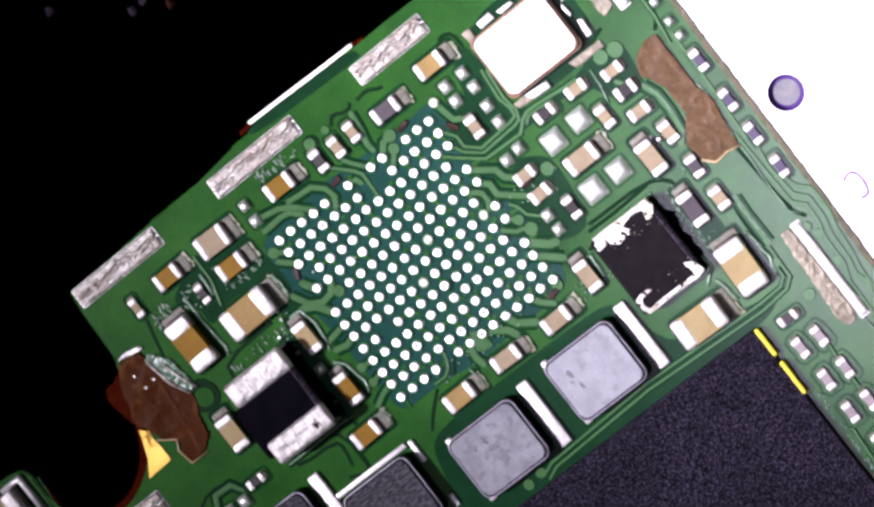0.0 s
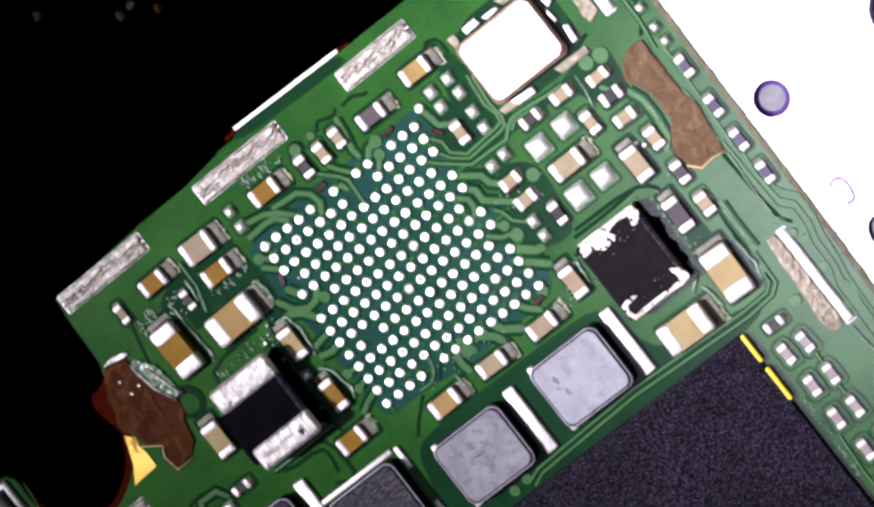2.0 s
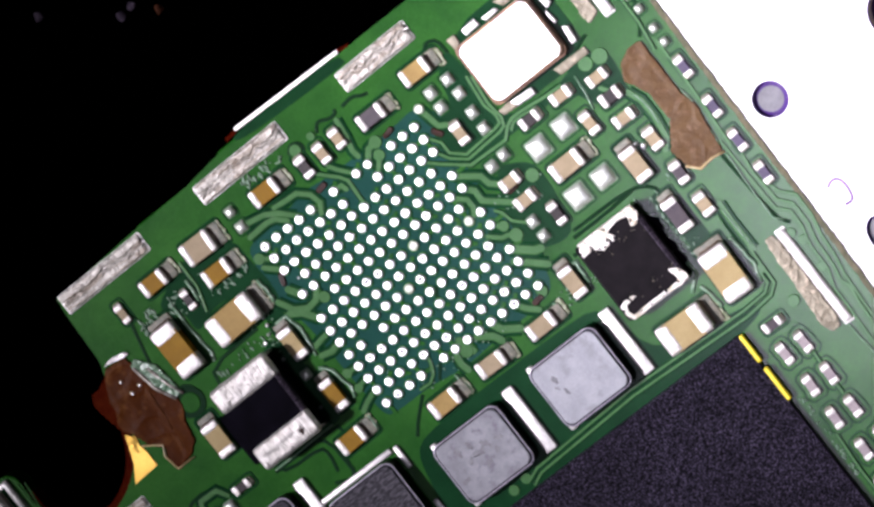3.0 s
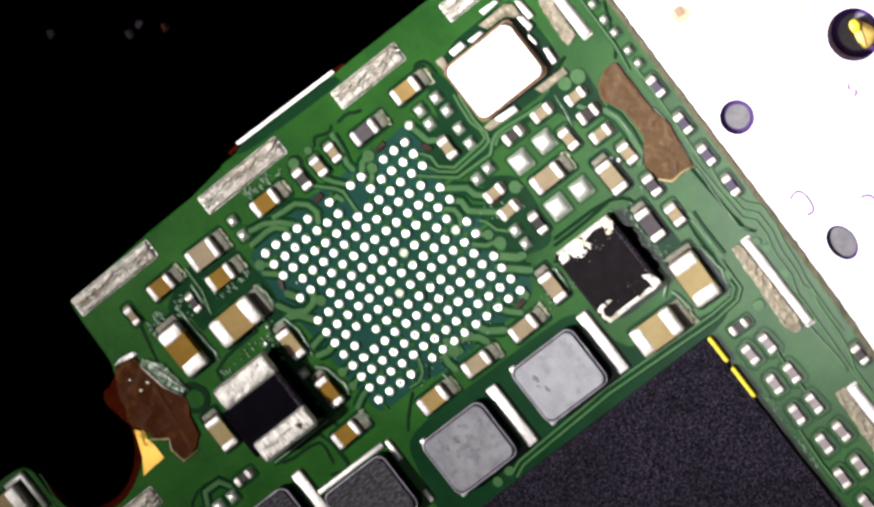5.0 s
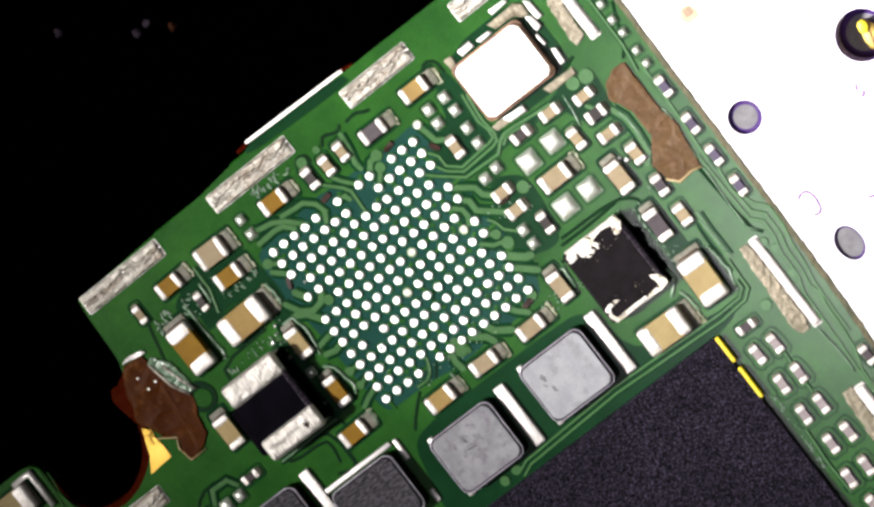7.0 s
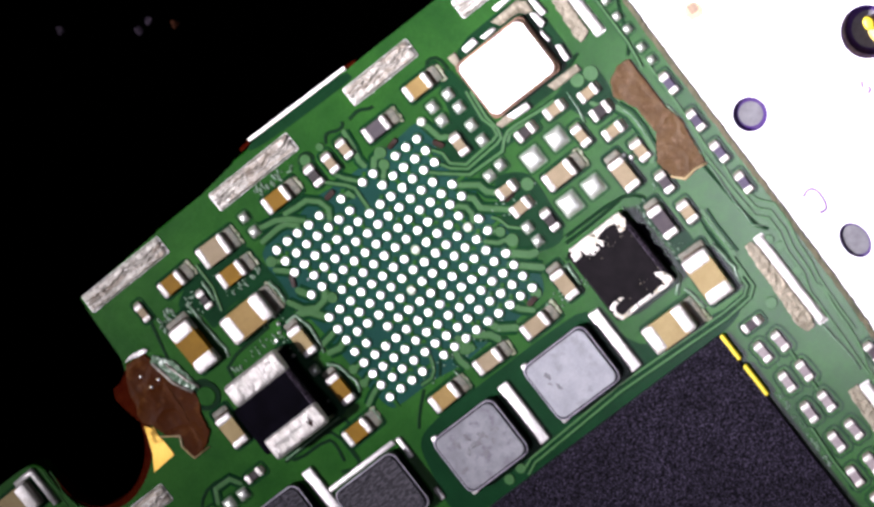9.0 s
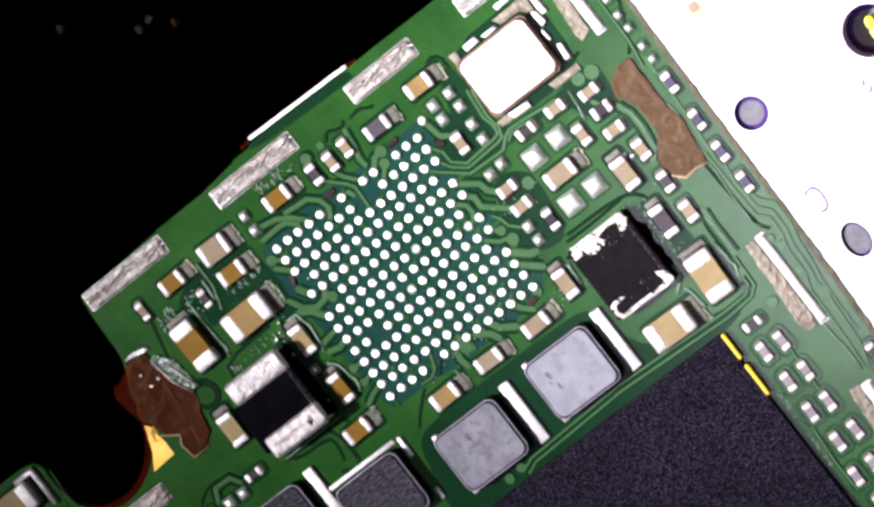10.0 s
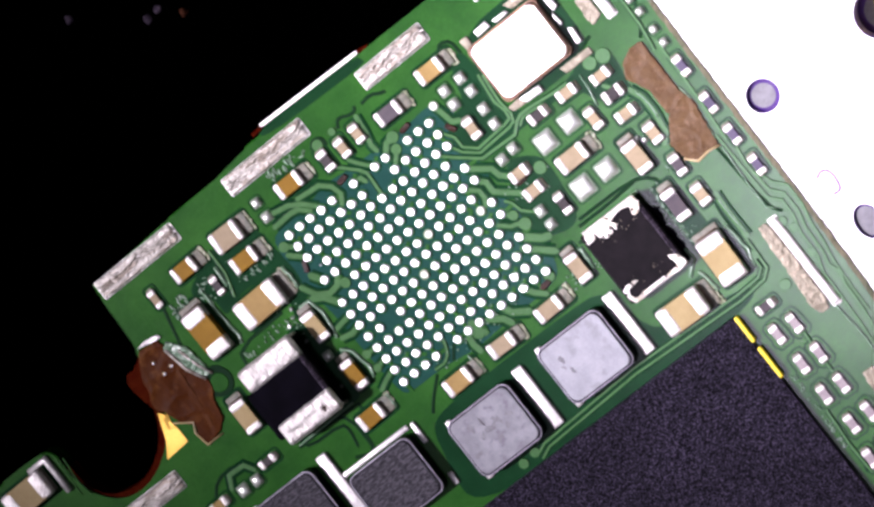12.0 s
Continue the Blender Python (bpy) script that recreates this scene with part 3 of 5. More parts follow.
def bare_pad(x, y, size, group="empty solder pads"):
    """An empty square land: a mask opening with a low heap of solder."""
    ob = thing("solder_pad", x, y, 0, 0, "empty square solder pad with a bright low heap of solder", "solder pad", group)
    s = round(size, 2)
    part("clearance", cached(("pad_clearance", s), lambda: closed_line(rounded(s * 1.26 + 0.09, s * 1.26 + 0.09, 0.08, 3), 0.035, 0.0185), MASK_DARK), None, ob)
    part("mask_edge", cached(("mask_edge", s), lambda: prism(rounded(s * 1.26, s * 1.26, 0.06, 3), 0.0, 0.035, 0.02), PAD_GREEN), None, ob)
    part("solder_mound", cached(("mound", s), lambda: lumpy_bar(s * 1.18, s * 1.18, 0.11, 0.06, s * 10, s * 0.6, 10 / s, 0.06), SOLDER_SOFT, True), None, ob, at=(0, 0, 0.03))
    return ob


def crumb(x, y, z, r, seed, material):
    ob = thing("solder_crumb", x, y, z, 0, "tiny dim solder crumb lying on the black bench mat", "crumb", "crumbs on the mat")
    bm = bmesh.new()
    bmesh.ops.create_icosphere(bm, subdivisions=2, radius=r)
    part("grain", lump(bm, r * 0.5, r, seed), material, ob, "", True)
    return ob


# ---- the board, the frame beside it, the mat below ----
BOARD_EDGE = [(-8.21, 5.00), (-5.30, 5.06), (-5.11, 5.15), (-3.36, 5.14), (-2.24, 5.21), (-2.06, 5.33), (3.12, 5.32), (5.90, 5.28), (9.72, 5.26)] + [(9.70, 4.88), (9.66, 2.06), (9.62, 0.0), (9.59, -2.7), (9.56, -5.4), (9.50, -8.1), (9.41, -9.7), (9.35, -12.0), (9.25, -15.10), (4.39, -18.14), (-7.85, -14.56), (-18.93, -6.93), (-21.22, 0.07), (-16.79, 1.48)]
NOTCH = [(-14.13, 2.23), (-12.62, 2.22), (-12.29, 1.98), (-12.29, 1.57), (-12.31, 0.97), (-12.13, 0.40), (-11.76, -0.10), (-11.30, -0.39), (-10.70, -0.45), (-10.13, -0.30), (-9.54, 0.04), (-9.09, 0.48), (-8.68, 1.18), (-8.50, 2.16), (-8.45, 2.63), (-8.35, 2.83)]
board = tagged(new("circuit_board"), "green circuit board with a routed notch and worn edges", "circuit board", kind="structure")
part("substrate", prism(BOARD_EDGE + eased(NOTCH) + [(-8.26, 3.02), (-8.25, 4.44)], -0.8, 0.0, 0.05), MASK, board)
rim_side = [(9.62, 5.2), (9.58, 2.06), (9.54, 0.0), (9.51, -2.7), (9.48, -5.4), (9.42, -8.1), (9.33, -9.7), (9.27, -12.0), (9.17, -15.1)]
part("laminate_edge", lump(ribbon(ragged(rim_side, 0.016, 0.12, 3)[:-168], 0.17, -0.79, 0.03), 0.025, 0.09, 2), LAMINATE, board, "raw tan laminate edge")

part("notch_wall", ribbon(eased([(-9.02, 1.08), (-9.19, 0.66), (-9.58, 0.17), (-10.13, -0.19), (-10.69, -0.35), (-11.30, -0.31), (-11.82, -0.07), (-12.16, 0.36), (-12.30, 0.87), (-12.30, 1.40)]), 0.26, -0.7, -0.1), BROWN_DEEP, board, "reddish brown routed wall of the notch")
mat = tagged(new("bench_mat"), "matt black bench mat far below the board", "mat", kind="structure")
part("mat_sheet", box(-80, 80, -80, 80, -22, -20), MAT, mat)
frame_plate = tagged(new("metal_frame"), "bright white metal midframe plate beside the board", "metal plate", kind="structure")
HOLES = [(10.38, -2.47, 0.46, 0.46, 0.14), (10.55, -6.9, 0.37, 0.5, 0.12), (14.27, -2.63, 0.7, 0.7, 0.8)]


def oval(cx, cy, rx, ry, steps=40):
    return [(cx + rx * math.cos(2 * math.pi * i / steps), cy + ry * math.sin(2 * math.pi * i / steps)) for i in range(steps)]


def plate_with_holes():
    """The flat plate; its round holes are cut below."""
    bm = bmesh.new()
    outer = [(9.45, 8.0), (9.40, 2.37), (9.15, -9.25), (8.90, -18.47), (20.56, -17.51), (21.22, 2.44)]
    prism(outer, -2.6, -0.02, 0.0, 2, bm)
    return bm


plate = part("plate", plate_with_holes(), ALU, frame_plate)
cutters = []
for hx, hy, hr, hl, hd in HOLES:
    cut = new("cutter", mesh_of("cutter", prism(oval(hx, hy, hr, hl), -0.02 - hd, 0.5), ALU))
    mod = plate.modifiers.new("hole", "BOOLEAN")
    mod.object, mod.operation, mod.solver = cut, "DIFFERENCE", "EXACT"
    cutters.append(cut)
made = bpy.data.meshes.new_from_object(plate.evaluated_get(bpy.context.evaluated_depsgraph_get()))
plate.modifiers.clear()
plate.data = made
for cut in cutters:
    bpy.data.objects.remove(cut)
for hx, hy, hr, hl, hd in HOLES:
    bm = bmesh.new()
    deep = 0.72 if hl == hr else 0.86
    inner, outer = oval(0, 0, hr * deep, hl * deep), oval(0, 0, hr, hl)
    ring = [[bm.verts.new((*q, z)) for q in c] for c, z in ((inner, -hd + 0.004), (outer, -hd + 0.02), (outer, 0.003), (oval(0, 0, hr * 1.04, hl * 1.04), 0.003))]
    for a, b in zip(ring, ring[1:]):
        for i in range(40):
            bm.faces.new((a[i - 1], a[i], b[i], b[i - 1]))
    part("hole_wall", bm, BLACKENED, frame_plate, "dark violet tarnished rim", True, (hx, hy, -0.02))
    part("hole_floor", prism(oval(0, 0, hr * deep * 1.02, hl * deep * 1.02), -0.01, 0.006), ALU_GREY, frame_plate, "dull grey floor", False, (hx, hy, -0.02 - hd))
for k, (mx, my, mr, mm) in enumerate(((10.89, 0.67, 0.26, STAIN_WARM), (10.93, 0.75, 0.14, STAIN_BROWN), (13.48, -1.19, 0.17, STAIN_YELLOW), (12.610, -2.257, 0.1, STAIN_YELLOW))):
    part("stain", prism(ragged(circle(mx, my, mr, 20), 0.03, 0.1, k), -0.02, -0.016 + 0.001 * k), mm, frame_plate, "faint round stain")
for k, (mx, my) in enumerate(((10.351, -5.393), (11.726, -6.505))):
    part("scratch", ribbon(eased([(10.15, -5.13), (10.33, -5.03), (10.51, -5.09), (10.58, -5.35), (10.52, -5.69), (10.40, -5.77), (10.24, -5.73)]) if k == 0 else circle(mx, my, 0.27, 14, -63, 95), 0.08, -0.02, -0.01), STAIN_VIOLET, frame_plate, "thin violet hook-shaped mark")
for k, line in enumerate(([(13.34, -3.58), (13.25, -3.74)], [(13.39, -3.81), (13.38, -3.91), (13.25, -3.96)])):
    part("scratch", ribbon(line, 0.09, -0.02, -0.012), STAIN_VIOLET, frame_plate, "thin violet scratch")
part("scratch", ribbon(circle(10.42, -2.47, 0.6, 16, 135, 255), 0.035, -0.02, -0.014), STAIN_VIOLET, frame_plate, "faint violet ring scratched round a hole")
contact = thing("contact_spring", 14.27, -2.63, -0.815, 0, "bent yellow brass contact spring in a hole of the frame", "contact spring")
leaf = prism(softened([(0.06, 0.32), (0.25, 0.3), (0.34, 0.1), (0.47, -0.14), (0.5, -0.34), (0.16, -0.56), (-0.12, -0.5), (-0.1, -0.12)], 1), 0.0, 0.34, 0.08, 3)
part("leaf", leaf, BRASS, contact, "", True)
part("tip", lump(prism(softened([(-0.04, 0.26), (0.1, 0.36), (0.24, 0.32), (0.27, 0.12), (0.12, -0.06), (-0.05, 0.02)], 1), 0.33, 0.44, 0.05, 3), 0.02, 0.2, 1), YELLOW, contact, "bright yellow rounded tip", True)
part("crease", ribbon([(0.2, 0.12), (0.12, -0.2), (0.02, -0.46)], 0.05, 0.3, 0.36), LID_EDGE, contact, "dark crease of the bent leaf")

# bare laminate, darker under its mask than the copper round it
SHEETS = itertools.count()


def bare_laminate(outline, material=MASK_DARK):
    k = next(SHEETS)
    part("bare_laminate", prism(softened(outline), 0.0, 0.006 + 0.0006 * k, 0.003), material, board, "dark mask over bare laminate")


bare_laminate([(-3.03, 2.92), (-1.57, 2.95), (-0.91, 3.11), (0.12, 2.97), (1.16, 2.97), (1.95, 2.92), (3.02, 3.03), (3.43, 2.23), (3.07, 1.52), (2.96, 0.00), (3.13, -1.30), (2.96, -2.89), (2.12, -3.05), (1.02, -3.03), (-0.29, -3.14), (-1.41, -2.96), (-2.5, -2.96), (-2.85, -2.9), (-2.95, -2.07), (-3.00, -0.84), (-3.03, 0.27), (-3.28, 1.25), (-3.18, 2.27)], MASK_TEAL)
bare_laminate([(-2.82, -4.16), (-2.31, -3.89), (-0.26, -3.85), (1.99, -3.86), (3.64, -3.95), (3.93, -5.95), (6.72, -6.23), (6.92, -6.62), (5.83, -6.81), (1.99, -6.88), (-1.96, -6.86), (-3.32, -6.37), (-3.03, -4.99)])
bare_laminate([(-5.11, 3.55), (-4.53, 3.68), (-3.20, 3.28), (-3.21, 2.70), (-3.09, 1.61), (-3.39, 0.74), (-3.96, 1.02), (-3.75, 2.10), (-4.95, 2.19), (-5.60, 1.87), (-5.54, 2.64), (-6.14, 3.08)])
bare_laminate([(4.60, 3.72), (4.56, 2.22), (4.56, 1.36), (5.88, 1.05), (6.93, 1.31), (6.88, 0.95), (5.39, 0.89), (4.28, 0.89), (3.15, 0.87), (2.71, 1.59), (2.95, 2.39), (3.70, 2.31), (3.96, 3.38)])
bare_laminate([(3.65, 0.53), (4.51, 0.04), (4.54, -0.67), (4.31, -1.96), (3.88, -2.12), (3.02, -1.81), (2.96, -1.13), (3.19, -0.33)])
bare_laminate([(-4.71, 0.42), (-3.90, 0.62), (-3.73, -0.70), (-3.75, -2.28), (-4.85, -2.08), (-4.66, -0.81)])
bare_laminate([(6.32, -2.69), (6.76, -2.63), (7.00, -3.58), (7.05, -4.39), (6.51, -4.57), (6.37, -3.88)])
bare_laminate([(-1.52, 5.45), (2.1, 5.33), (2.18, 5.14), (2.2, 5.0), (-1.43, 5.14)])
bare_laminate([(4.58, 3.92), (7.2, 3.98), (7.56, 3.6), (7.54, 1.3), (4.6, 1.32)])
bare_laminate([(6.74, 1.45), (7.83, 1.20), (7.82, 0.63), (7.62, -0.19), (6.95, -0.16), (6.45, 0.71)])


def groove(line):
    k = next(SHEETS)
    part("groove", ribbon(eased(line, 1), 0.1, 0.0, 0.012 + 0.0002 * k), MASK_DEEP, board, "dark gap between copper areas")


groove([(-6.28, -2.27), (-4.11, -2.26), (-4.08, -2.48)])
bare_laminate([(-6.24, -2.22), (-4.19, -2.19), (-4.19, -1.94), (-6.24, -1.9700000000000002)])
groove([(-5.01, -2.16), (-4.54, -2.46), (-4.52, -3.63)])
groove([(-5.14, -3.46), (-4.51, -3.72), (-4.46, -2.68)])
groove([(4.24, -2.05), (6.07, -2.07), (6.62, -2.37), (6.67, -2.75)])
groove([(8.52, -2.80), (8.63, -4.94), (8.86, -5.25)])
groove([(9.46, 2.25), (8.93, 1.04), (8.72, 0.82)])
groove([(-7.19, 1.04), (-6.74, 1.07), (-6.52, 0.55), (-6.88, 0.17)])
groove([(7.65, 1.72), (7.16, 1.55)])
groove([(-6.85, 3.5), (-6.96, 3.08), (-7.21, 2.06)])
groove([(7.05, 2.96), (6.93, 1.69), (7.05, 1.21)])
groove([(-9.32, -2.05), (-8.87, -1.56), (-8.18, -1.50), (-7.77, -1.79)])
groove([(-6.02, 0.38), (-5.90, 0.99), (-4.20, 1.04)])
groove([(8.00, -1.45), (7.54, -1.90), (7.60, -2.53)])
groove([(0.41, 4.07), (0.54, 4.27), (0.69, 4.27), (0.9, 4.15), (1.13, 4.17), (1.16, 4.29)])
groove([(-0.57, 4.08), (-0.41, 4.26), (-0.22, 4.23), (-0.11, 4.09), (-0.15, 3.92)])
groove([(1.38, 4.2), (1.75, 4.25), (1.98, 4.1), (2.15, 4.06)])
groove([(-0.79, -2.63), (-1.1, -2.99)])
groove([(-1.71, -3.02), (-2.25, -3.48), (-2.53, -3.81)])
groove([(-6.14, -2.17), (-6.0, -2.44), (-4.86, -2.47), (-4.76, -2.74), (-4.87, -3.26)])
groove([(3.83, -2.57), (4.62, -2.58), (5.17, -2.44)])
groove([(4.12, -2.2), (5.12, -2.21), (6.08, -2.15)])
groove([(7.45, -3.38), (7.68, -3.82), (7.65, -4.3), (7.66, -5.24)])
groove([(7.54, -3.95), (7.48, -4.41), (7.5, -5.23)])
groove([(4.0, 3.94), (4.2, 4.14), (4.49, 3.99), (4.5, 3.55)])
groove([(0.41, -1.0), (0.04, -1.51)])


FINE, EDGE, HAIR = 0.16, 0.09, 0.085
LAID = itertools.count()


def trace(width, line):
    """A copper trace under the mask, in its darker clearance."""
    k = next(LAID)
    if width != EDGE:
        part("clearance", ribbon(line, width + (0.17 if width > 0.12 else 0.055), 0.0, 0.02 + 0.0001 * k), MASK_DARK, board)
    width *= 0.88
    bm = track(line, width, 0.0, 0.032 + 0.0003 * k)
    for end in (line[0], line[-1]):
        prism(circle(*end, width * 0.45, 12), 0.0, 0.03 + 0.0003 * k, 0.0, 2, bm)
    part("trace", bm, MASK_TRACE, board)


trace(0.17, [(-1.78, 3.25), (-1.37, 3.2), (-1.05, 3.18), (-0.76, 2.92), (-0.68, 2.6), (-0.84, 2.36)])
trace(0.18, [(-1.42, 2.72), (-1.78, 3.08), (-2.12, 3.27), (-2.62, 3.37)])
trace(0.18, [(-1.7, 2.77), (-1.94, 3.01), (-2.19, 3.06), (-2.81, 3.03)])
trace(0.16, [(-0.22, 2.63), (0.06, 2.6), (0.11, 2.44)])
trace(0.12, [(-0.33, 3.29), (0.16, 2.8), (0.29, 2.6), (0.25, 1.88)])
trace(0.14, [(0.1, 3.2), (0.24, 2.99), (0.57, 2.61)])
trace(0.2, [(1.01, 2.63), (1.25, 2.9), (1.51, 2.94)])
trace(0.15, [(1.02, 2.21), (1.36, 2.58)])
trace(0.18, [(1.04, 4.02), (0.98, 3.54), (0.88, 3.14), (0.91, 2.92)])
trace(0.19, [(3.0, 2.83), (3.05, 2.59), (3.12, 2.24), (3.31, 2.13)])
trace(0.1, [(2.66, 2.19), (2.91, 1.85), (2.91, 1.51), (3.25, 1.21), (4.25, 1.27), (4.46, 1.32), (4.5, 1.56), (4.41, 1.92), (4.47, 2.47), (4.51, 2.77)])
trace(0.1, [(2.6, 1.77), (2.72, 1.58), (2.82, 1.4), (3.21, 1.08), (4.3, 1.13), (4.5, 1.19), (4.59, 1.42), (4.53, 1.89), (4.59, 2.44), (4.62, 2.69)])
trace(0.11, [(2.18, 1.76), (2.51, 1.45), (3.16, 0.92), (4.3, 0.88), (4.58, 1.13), (4.77, 1.22), (5.05, 1.22), (5.85, 1.12), (6.31, 1.1)])
trace(0.1, [(4.59, 0.99), (4.76, 1.11), (5.03, 1.12), (5.46, 1.05)])
trace(0.2, [(2.58, 0.99), (3.18, 0.54), (3.24, 0.26), (3.48, 0.04)])
trace(0.2, [(2.57, 0.59), (2.82, 0.34), (2.81, 0.02), (3.45, -0.52)])
trace(0.17, [(2.13, 0.62), (2.51, 0.28), (2.52, 0.04), (2.4, -0.16)])
trace(0.1, [(2.91, -0.39), (3.03, -0.54), (3.11, -0.86), (3.42, -1.16)])
trace(0.18, [(2.59, -0.62), (2.85, -0.84)])
trace(0.15, [(2.33, -0.8), (2.61, -1.05), (2.79, -1.09), (3.0, -1.23)])
trace(0.27, [(2.59, -1.39), (3.1, -1.83), (3.27, -1.88)])
trace(0.23, [(2.48, -1.72), (3.17, -2.33)])
trace(0.17, [(-2.96, 2.44), (-2.64, 2.21)])
trace(0.18, [(-3.02, 2.19), (-2.62, 1.82)])
trace(0.24, [(-2.85, 1.34), (-2.63, 0.99)])
trace(0.2, [(-3.29, 1.24), (-3.06, 0.83), (-2.72, 0.62), (-2.41, 0.67), (-2.2, 0.91)])
trace(0.24, [(-3.23, 0.8), (-2.94, 0.64), (-2.66, 0.24)])
trace(0.1, [(-0.96, -2.35), (-1.03, -2.59), (-1.13, -2.77), (-1.34, -2.9), (-1.66, -2.88)])
trace(0.24, [(0.0, -2.47), (0.13, -2.92)])
trace(0.24, [(0.45, -2.68), (0.81, -2.94), (0.92, -3.16)])
trace(0.24, [(0.96, -2.62), (1.1, -2.93), (1.53, -3.21)])
trace(0.2, [(1.76, -2.59), (1.96, -2.88), (2.22, -3.11)])
trace(0.22, [(2.6, -2.59), (2.59, -2.8)])
trace(0.18, [(-2.78, -0.21), (-3.04, -0.25), (-3.26, -0.29)])
trace(0.2, [(-2.67, -0.59), (-2.93, -0.66), (-3.25, -0.58)])
trace(0.14, [(-2.69, -1.37), (-2.98, -1.36)])
trace(0.14, [(-2.69, -1.77), (-2.98, -1.85)])
trace(0.16, [(-2.7, -2.17), (-3.01, -2.27), (-3.28, -2.42)])
trace(0.22, [(-0.31, -2.75), (-0.35, -3.0), (-0.29, -3.24)])
trace(0.2, [(7.61, -0.11), (7.76, -0.47), (7.77, -1.0), (7.68, -1.61), (7.46, -1.84)])
trace(0.2, [(7.7, -3.78), (7.67, -4.28), (7.68, -5.21)])
trace(0.15, [(7.11, 0.41), (7.23, 0.23)])
trace(HAIR, [(-0.78, -6.67), (-0.44, -6.52), (2.80, -6.37), (6.46, -6.51), (7.30, -6.43), (7.56, -6.23), (7.61, -5.10)])
trace(HAIR, [(-0.84, -6.51), (-0.47, -6.36), (2.83, -6.20), (6.48, -6.33), (7.21, -6.29), (7.43, -6.12), (7.44, -5.11)])
trace(EDGE, [(8.72, -2.53), (8.75, -3.84), (8.79, -4.74), (9.05, -5.01), (9.04, -5.50), (8.90, -6.01), (8.89, -6.77), (8.71, -7.27), (8.71, -7.66), (8.66, -8.91), (8.61, -9.60), (8.57, -11.50), (8.51, -13.56)])
trace(EDGE, [(8.96, -3.13), (8.88, -3.69), (8.95, -4.59), (9.22, -4.89), (9.22, -5.52), (9.09, -6.02), (9.06, -6.77), (8.97, -7.18), (9.07, -7.45), (8.99, -7.87), (8.95, -8.79), (8.89, -9.27), (8.68, -9.88), (8.63, -11.92)])
trace(EDGE, [(8.97, -4.01), (9.14, -4.46), (9.42, -4.77), (9.42, -5.42), (9.30, -5.92), (9.23, -6.70), (9.14, -7.11), (9.08, -8.12), (9.07, -8.83)])
trace(EDGE, [(9.03, 0.47), (8.98, -1.08), (8.87, -2.76)])
trace(HAIR, [(8.97, 2.63), (8.95, 1.11), (8.83, 0.34)])
trace(FINE, [(-8.65, -2.02), (-8.46, -1.66), (-7.93, -1.68), (-7.75, -1.97)])
trace(HAIR, [(-4.79, 3.68), (-4.80, 2.89), (-5.01, 2.24)])
trace(HAIR, [(7.26, -8.22), (7.22, -8.77), (7.21, -9.53)])
trace(HAIR, [(6.41, -10.30), (6.33, -11.40), (6.35, -12.38)])
trace(HAIR, [(5.92, -9.94), (5.93, -10.92), (6.00, -12.32)])
for vx, vy, vr in ((1.38, 2.61, 0.16), (-2.96, 2.44, 0.16), (-2.18, 0.59, 0.16), (2.85, -0.84, 0.15), (2.97, -1.22, 0.19), (4.29, -0.26, 0.19), (-0.01, -2.81, 0.19), (-2.98, -1.36, 0.14), (-2.98, -1.85, 0.13), (2.59, -2.78, 0.16), (1.51, 2.94, 0.18), (-0.35, 4.07, 0.17), (7.61, 1.07, 0.22), (7.19, 1.14, 0.20), (8.70, -5.48, 0.13), (8.85, -5.80, 0.13), (8.81, -6.62, 0.13), (7.68, -6.89, 0.16), (0.22, 4.11, 0.12),
                   (-0.873, -6.401, 0.15), (-1.333, -6.463, 0.15), (7.499, -5.734, 0.14)):
    part("via_cap", prism(circle(0, 0, vr, 22), 0.0, 0.048, 0.012), MASK_TRACE, board, "mask-covered via", False, (vx, vy, 0.0))

vx, vy = -6.961, 0.592
part("via_ring", prism(circle(0, 0, 0.43, 28), 0.0, 0.03, 0.01), MASK_DEEP, board, "dark ring round the large via", False, (vx, vy, 0.0))
part("via_cap", prism(circle(0, 0, 0.28, 28), 0.0, 0.05, 0.02), MASK, board, "large mask-covered via", False, (vx, vy, 0.0))

# Black sheet that deepens the inductor's cast shadow on its +x side.
part("burnt_patch", flake(ragged([(5.99, -2.76), (6.22, -3.13), (6.14, -3.59), (6.15, -4.36), (6.0, -4.8), (5.85, -4.6), (5.75, -3.92), (5.75, -3.0)], 0.03, 0.12, 4), 0.03, 0.02, 0.01, 0.12, 8, 0.035), BLACK_ROUGH, board, "black patch put in as the shade beside an inductor", True)

